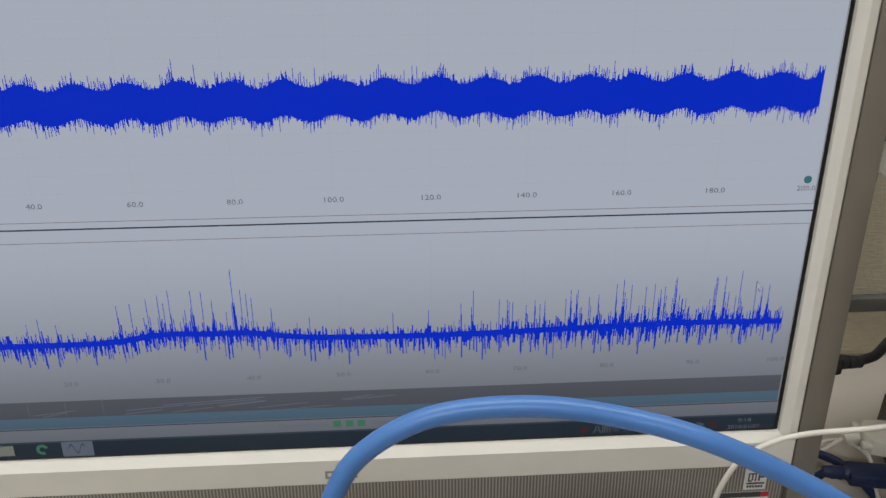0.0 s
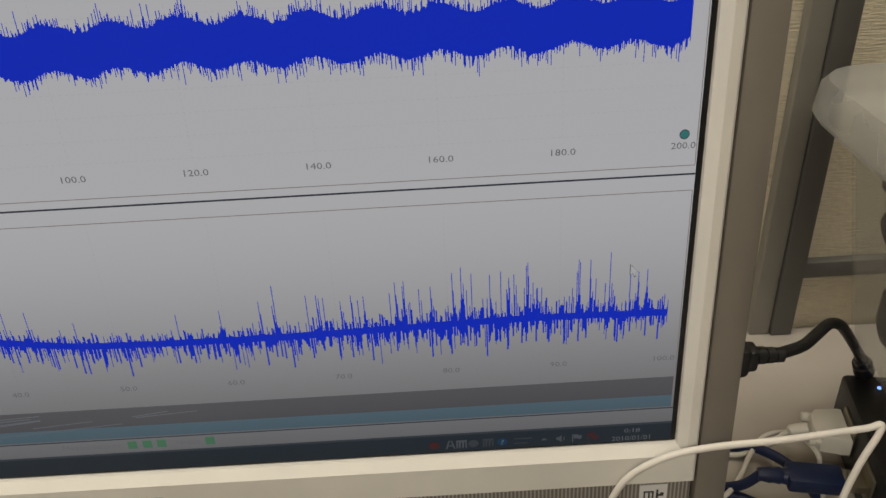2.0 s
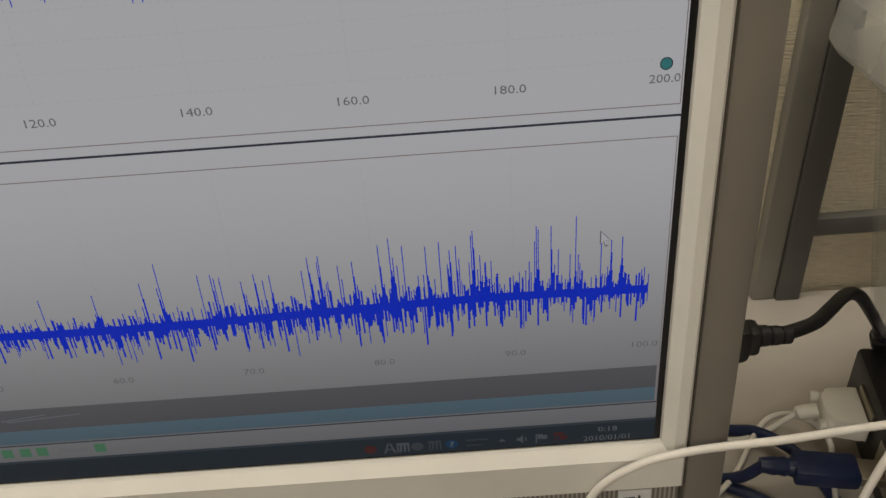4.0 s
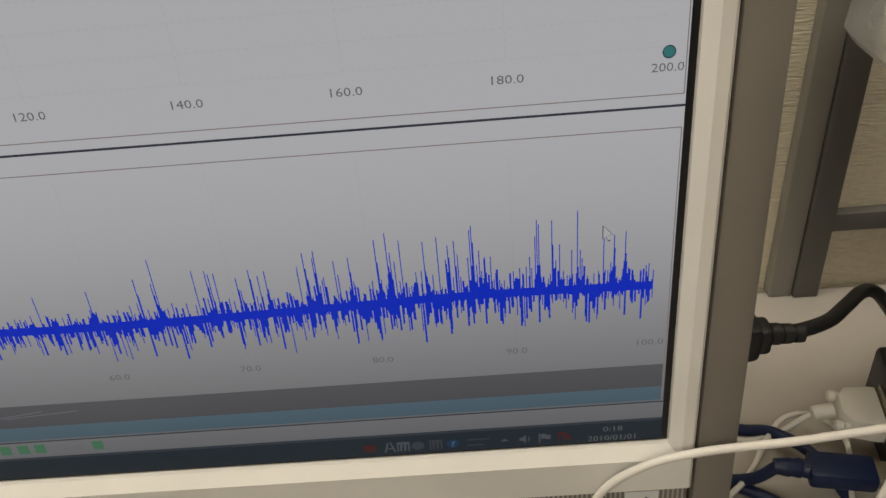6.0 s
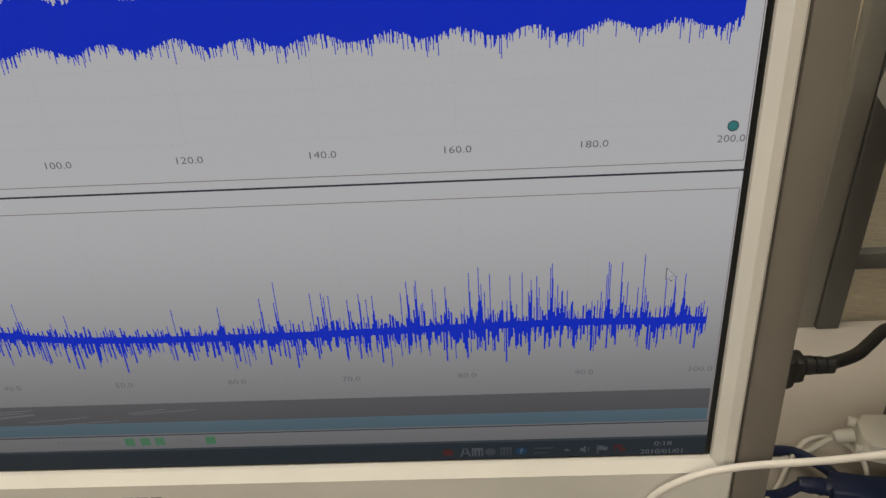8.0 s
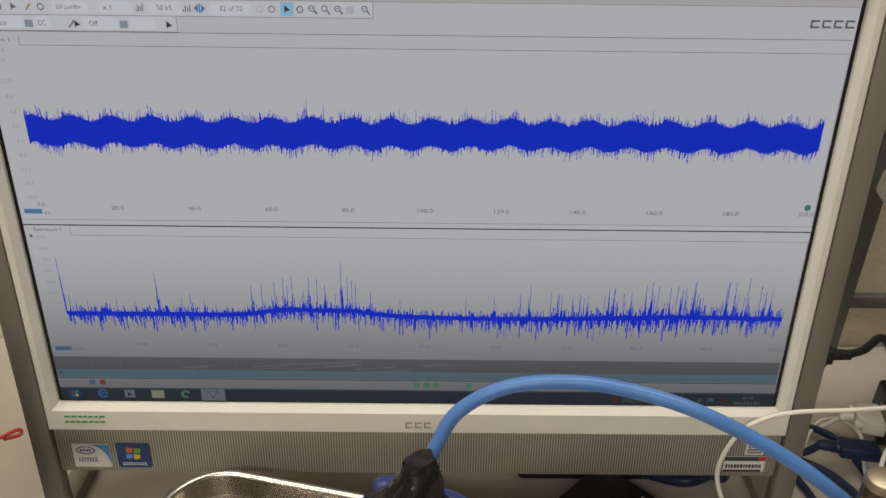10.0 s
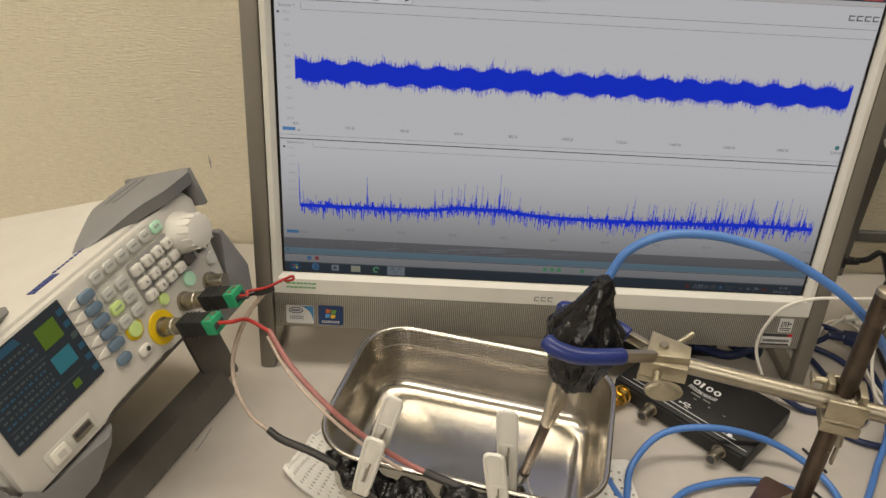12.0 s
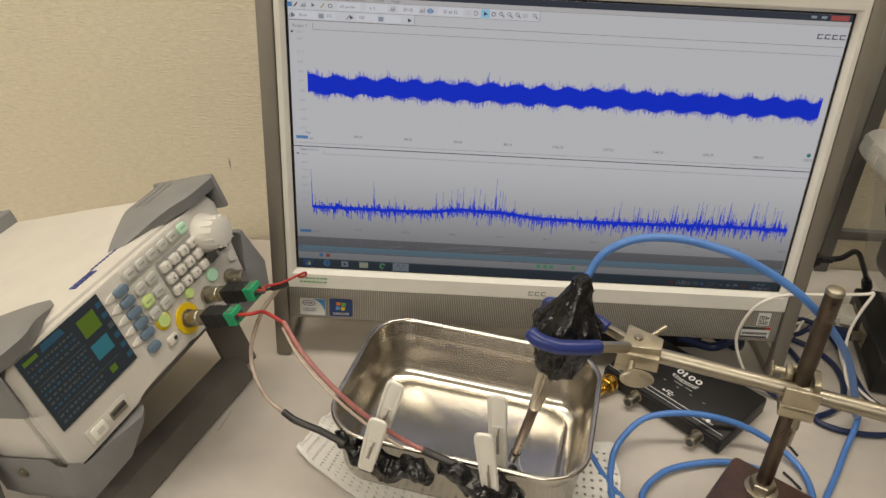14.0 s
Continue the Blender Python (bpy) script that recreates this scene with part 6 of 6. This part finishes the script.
prism(bm, [(0.1060 + 0.0022 * math.cos(2 * math.pi * k / 14), 0.0118 + 0.0022 * math.sin(2 * math.pi * k / 14)) for k in range(14)], HGT - 0.0003, HGT)
part("ground_sign", bm, "ink_white", scope, "white round socket sign", smooth=False)
for x in (0.0400, 0.1060):
    bm = bmesh.new()
    turned(bm, (x, 0.0, 0.0095), (x, -0.0150, 0.0095), [(0, 0.0062), (0.12, 0.0062), (0.13, 0.0047), (0.85, 0.0047), (0.86, 0.0051), (1, 0.0049)], 24)
    s = part("bnc_socket", bm, "satin_steel", scope, "bright metal BNC socket")
    bm = bmesh.new()
    turned(bm, (x, -0.0151, 0.0095), (x, -0.0155, 0.0095), [(0, 0.0036), (1, 0.0034)], 20)
    part("bore", bm, "ink", s)
    bm = bmesh.new()
    rod(bm, (x, -0.010, 0.0035), (x, -0.010, 0.0155), 0.0010, 10)
    part("lug", bm, "satin_steel", s)

adapter = thing("coaxial_adapter", "gold-plated coaxial adapter plugged into the oscilloscope", "connector", SCOPE @ pose(0.0125, 0, 0.0095))
bm = bmesh.new()
turned(bm, (0, -0.0015, 0), (0, -0.0110, 0), [(0, 0.0082), (0.3, 0.0086), (0.35, 0.0074), (0.55, 0.0074), (0.6, 0.0084), (0.95, 0.0082), (1, 0.006)], 28)
part("collar", bm, "gold", adapter)
bm = bmesh.new()
turned(bm, (0, -0.0111, 0), (0, -0.0185, 0), [(0, 0.0068), (0.5, 0.0068), (1, 0.0064)], 6)
part("hex_nut", bm, "gold", adapter)
bm = bmesh.new()
turned(bm, (0, -0.0186, 0), (0, -0.0290, 0), [(0, 0.0045), (0.6, 0.0045), (1, 0.0036)], 20)
part("threaded_end", bm, "gold", adapter)

# ---- power plug, black adapter box and cables on the right ----
PLUG_PATH = [(0.270, 0.0222, 0.1230), (0.277, 0.024, 0.1224), (0.289, 0.031, 0.1198), (0.299, 0.04, 0.1183), (0.311, 0.052, 0.1145), (0.323, 0.062, 0.105), (0.34, 0.078, 0.083), (0.356, 0.09, 0.06), (0.366, 0.099, 0.043)]
plug = thing("side_plug", "black plug in the computer's side with a bending cable", "plug")
bm = bmesh.new()
box(bm, (0.2494, 0.0150, 0.1158), (0.2600, 0.0285, 0.1308), 0.0028)
box(bm, (0.2585, 0.0170, 0.1176), (0.2640, 0.0265, 0.1284), 0.0018)
part("plug_body", bm, "black_plastic", plug)
bm = bmesh.new()
for k in range(3):
    turned(bm, (0.2640 + 0.0042 * k, 0.0220, 0.1232 - 0.0002 * k), (0.2672 + 0.0042 * k, 0.0222, 0.1230 - 0.0002 * k), [(0, 0.0039 - 0.0003 * k), (1, 0.0039 - 0.0003 * k)], 16)
turned(bm, (0.2640, 0.0220, 0.1232), (0.2760, 0.0225, 0.1226), [(0, 0.0032), (1, 0.0029)], 16)
part("strain_relief", bm, "black_hose", plug)
bm = bmesh.new()
hose(bm, PLUG_PATH, 0.0027, 12)
part("cable", bm, "black_hose", plug)
bm = bmesh.new()
turned(bm, (0.3570, 0.0908, 0.0585), (0.3662, 0.0992, 0.0425), [(0, 0.0036), (0.3, 0.0042), (0.35, 0.0052), (1, 0.0056)], 16)
part("end_sleeve", bm, "black_hose", plug)

HUBM = pose(0.355, 0.102, 0.0, 0, 0, -11)
hub = thing("adapter_box", "flat black docking adapter with a blue light among cables", "adapter", HUBM)
bm = bmesh.new()
box(bm, (0.0, -0.128, 0.0006), (0.062, 0.0, 0.040), 0.0035)
part("case", bm, "black_plastic", hub)
bm = bmesh.new()
rod(bm, (0.017, -0.012, 0.0396), (0.017, -0.012, 0.0404), 0.0011, 14)
part("light", bm, "led", hub, "small blue status light")
for y in (-0.030, -0.065):
    bm = bmesh.new()
    box(bm, (-0.0012, y - 0.0105, 0.014), (0.0006, y + 0.0105, 0.032), 0.0005)
    part("socket_rim", bm, "satin_steel", hub, "bright socket rim")

vga = thing("video_plug", "ivory video plug with thumb screws pushed into the black box", "plug", HUBM @ pose(-0.0014, -0.030, 0.023, 0, 0, 180))
bm = bmesh.new()
prism(bm, [(0, -0.0125), (0.003, -0.0130), (0.0150, -0.0112), (0.0185, -0.0055), (0.0185, 0.0055), (0.0150, 0.0112), (0.003, 0.0130), (0, 0.0125)], -0.0055, 0.0055, None, 0.002)
part("shell", bm, "ivory_plastic", vga)
for s in (-1, 1):
    bm = bmesh.new()
    turned(bm, (0.0148, s * 0.0095, 0), (0.0215, s * 0.0095, 0), [(0, 0.0022), (0.4, 0.0022), (0.5, 0.0028), (0.9, 0.0028), (1, 0.0022)], 14)
    part("thumb_screw", bm, "ivory_plastic", vga)
bm = bmesh.new()
hose(bm, [(0.020, 0, 0), (0.030, 0.001, -0.003), (0.044, 0.004, -0.014), (0.062, 0.004, -0.0205), (0.10, -0.010, -0.0208)], lambda s: 0.0036 if s < 0.22 else 0.0015, 12)
part("cable", bm, "ivory_plastic", vga)

usb = thing("usb_plug", "dark blue USB plug and cable lying behind the computer's foot", "plug", HUBM @ pose(0.011, -0.065, 0.021, 0, 0, 180))
bm = bmesh.new()
box(bm, (0.022, -0.0075, -0.0045), (0.050, 0.0075, 0.0045), 0.002)
turned(bm, (0.049, 0, 0), (0.064, 0, 0), [(0, 0.0048), (0.2, 0.0040), (0.3, 0.0046), (0.5, 0.0040), (0.6, 0.0044), (1, 0.0034)], 14)
part("plug_body", bm, "navy_cable", usb)
bm = bmesh.new()
box(bm, (0.012, -0.0060, -0.0023), (0.0225, 0.0060, 0.0023), 0.0003)
part("plug_tip", bm, "satin_steel", usb)
bm = bmesh.new()
hose(bm, [(0.062, 0, 0), (0.072, 0.0, -0.010), (0.086, -0.006, -0.0172), (0.112, -0.020, -0.0178), (0.14, -0.036, -0.0178)], 0.0027, 12)
part("cable", bm, "navy_cable", usb)
cord("navy_cable", "dark blue USB cable looping over the desk", [("jacket", [(0.235, 0.068, 0.0032), (0.262, 0.058, 0.0032), (0.282, 0.050, 0.0032), (0.300, 0.034, 0.0032), (0.311, 0.008, 0.0032), (0.306, -0.025, 0.0032), (0.287, -0.052, 0.0032), (0.264, -0.066, 0.0032), (0.275, -0.077, 0.0032), (0.294, -0.082, 0.0032), (0.321, -0.083, 0.0032), (0.39, -0.075, 0.0032)], 0.0029, "navy_cable")], "cable")
cord("navy_cable", "dark blue cable running along the back of the desk", [("jacket", [(0.235, 0.108, 0.0032), (0.270, 0.094, 0.0032), (0.290, 0.086, 0.0032), (0.303, 0.077, 0.0092), (0.317, 0.058, 0.0100), (0.326, 0.025, 0.0032), (0.324, -0.015, 0.0032), (0.330, -0.042, 0.0032), (0.36, -0.062, 0.0032)], 0.0029, "navy_cable")], "cable")
cord("navy_cable", "dark blue cable from the oscilloscope to the computer", [("jacket", [(0.205, -0.020, 0.013), (0.222, -0.030, 0.009), (0.240, -0.040, 0.0032), (0.262, -0.040, 0.0032), (0.278, -0.012, 0.0032), (0.270, 0.040, 0.0032), (0.245, 0.060, 0.0032)], 0.0027, "navy_cable")], "cable")
cord("white_cable", "thin white cable looping from the computer to the black box", [("jacket", [(0.218, -0.028, 0.0030), (0.203, -0.020, 0.024), (0.1935, -0.012, 0.052), (0.2000, -0.011, 0.083), (0.2135, -0.012, 0.0985), (0.233, -0.012, 0.1045), (0.265, -0.010, 0.1046), (0.288, -0.008, 0.1050), (0.3015, -0.008, 0.1065), (0.3065, -0.0085, 0.1085), (0.3055, -0.010, 0.1040), (0.299, -0.013, 0.0890), (0.2945, -0.016, 0.066), (0.2955, -0.024, 0.040), (0.302, -0.040, 0.018), (0.325, -0.060, 0.0090), (0.36, -0.080, 0.0080)], 0.0015, "white_cable")], "cable")
cord("white_cable", "thin white cable lying behind the computer's foot", [("jacket", [(0.250, 0.030, 0.0085), (0.272, 0.044, 0.0085), (0.285, 0.056, 0.0090), (0.298, 0.074, 0.0085), (0.311, 0.086, 0.0100), (0.324, 0.082, 0.0140), (0.330, 0.064, 0.0160), (0.324, 0.040, 0.0085), (0.316, 0.005, 0.0085), (0.318, -0.030, 0.0085), (0.335, -0.062, 0.0080)], 0.0014, "white_cable")], "cable")
cord("black_lead", "short black lead lying on the desk", [("jacket", [(0.222, -0.086, 0.0015), (0.228, -0.100, 0.0015), (0.232, -0.112, 0.0015)], 0.0011, "black_hose"), ("second_jacket", [(0.213, -0.132, 0.0015), (0.218, -0.141, 0.0015), (0.222, -0.150, 0.0015)], 0.0011, "black_hose")], "cable")

# dark bits under the computer
bm = bmesh.new()
box(bm, (0.070, 0.030, 0.0005), (0.180, 0.120, 0.020), 0.004)
tagged(part("black_drive", bm, "black_plastic"), "flat black box lying under the computer", "drive")
cord("navy_cable", "coiled dark blue cable under the computer", [("jacket", [(0.150, 0.020, 0.0235), (0.185, 0.016, 0.016), (0.202, 0.012, 0.030), (0.212, 0.020, 0.026), (0.216, 0.030, 0.0060), (0.200, 0.050, 0.0032)], 0.0045, "navy_cable")], "cable")

# ---- translucent storage bin ----
store = thing("storage_bin", "translucent plastic storage bin with a milky lid, filled with cables", "storage bin")


def loft(rects, cap=True):
    bm = bmesh.new()
    rings = []
    for (x0, y0, x1, y1), z, r in rects:
        cx, cy = (x0 + x1) / 2, (y0 + y1) / 2
        rings.append([bm.verts.new((cx + a, cy + b, z)) for a, b in round_rect((x1 - x0) / 2, (y1 - y0) / 2, r, 5)])
    for a, b in zip(rings, rings[1:]):
        for k in range(len(a)):
            bm.faces.new((a[k], a[(k + 1) % len(a)], b[(k + 1) % len(a)], b[k]))
    bm.faces.new(rings[0][::-1])
    if cap:
        bm.faces.new(rings[-1])
    return bm


part("tub", loft([((0.346, -0.140, 0.600, 0.098), 0.0722, 0.02), ((0.344, -0.142, 0.602, 0.100), 0.0755, 0.022), ((0.320, -0.160, 0.624, 0.108), 0.198, 0.026), ((0.3215, -0.1585, 0.6225, 0.1065), 0.198, 0.0245), ((0.3455, -0.1405, 0.6005, 0.0985), 0.0765, 0.0205)], True), "bin", store, "clear tapered plastic tub")
part("lid", loft([((0.306, -0.172, 0.635, 0.114), 0.1995, 0.026), ((0.3035, -0.1745, 0.6375, 0.1165), 0.2030, 0.028), ((0.3050, -0.173, 0.636, 0.115), 0.2150, 0.026), ((0.308, -0.170, 0.633, 0.112), 0.2185, 0.023), ((0.3145, -0.1635, 0.6265, 0.1055), 0.2200, 0.018)]), "lid", store, "milky plastic lid")
tagged(part("card_box", boxes(((0.432, -0.150, 0.0006), (0.62, 0.100, 0.0716)), bevel=0.002), "card"), "beige card box under the translucent bin", "box")
rs = np.random.RandomState(11)
for k, mat in enumerate(("black_hose", "black_hose", "navy_cable", "black_hose", "pink_sleeve", "black_hose", "black_hose", "navy_cable")):
    c0 = Vector((0.382 + 0.003 * (k % 3), 0.074 - 0.024 * k, 0.142 + 0.006 * (k % 3)))
    pts = []
    for w in np.linspace(0, 12, 19):
        p = c0 + Vector((0.043 * math.cos(w) + 0.007 * rs.randn(), 0.040 * math.sin(w) + 0.007 * rs.randn(), 0.030 * math.sin(w * 0.7 + k) + 0.004 * rs.randn()))
        pts.append(Vector((max(p.x, 0.3445), max(-0.125, min(0.092, p.y)), max(0.1205, min(0.188, p.z)))))
    coil = tagged(part("coiled_cable", hose(bmesh.new(), pts, 0.0045, 10), mat), "dark coiled cable inside the translucent bin", "cable", "cables in the bin")
bm = bmesh.new()
box(bm, (0.352, -0.125, 0.0775), (0.58, 0.090, 0.118), 0.012)
tagged(part("black_pouch", bm, "black_plastic"), "black pouch at the bottom of the translucent bin", "pouch")
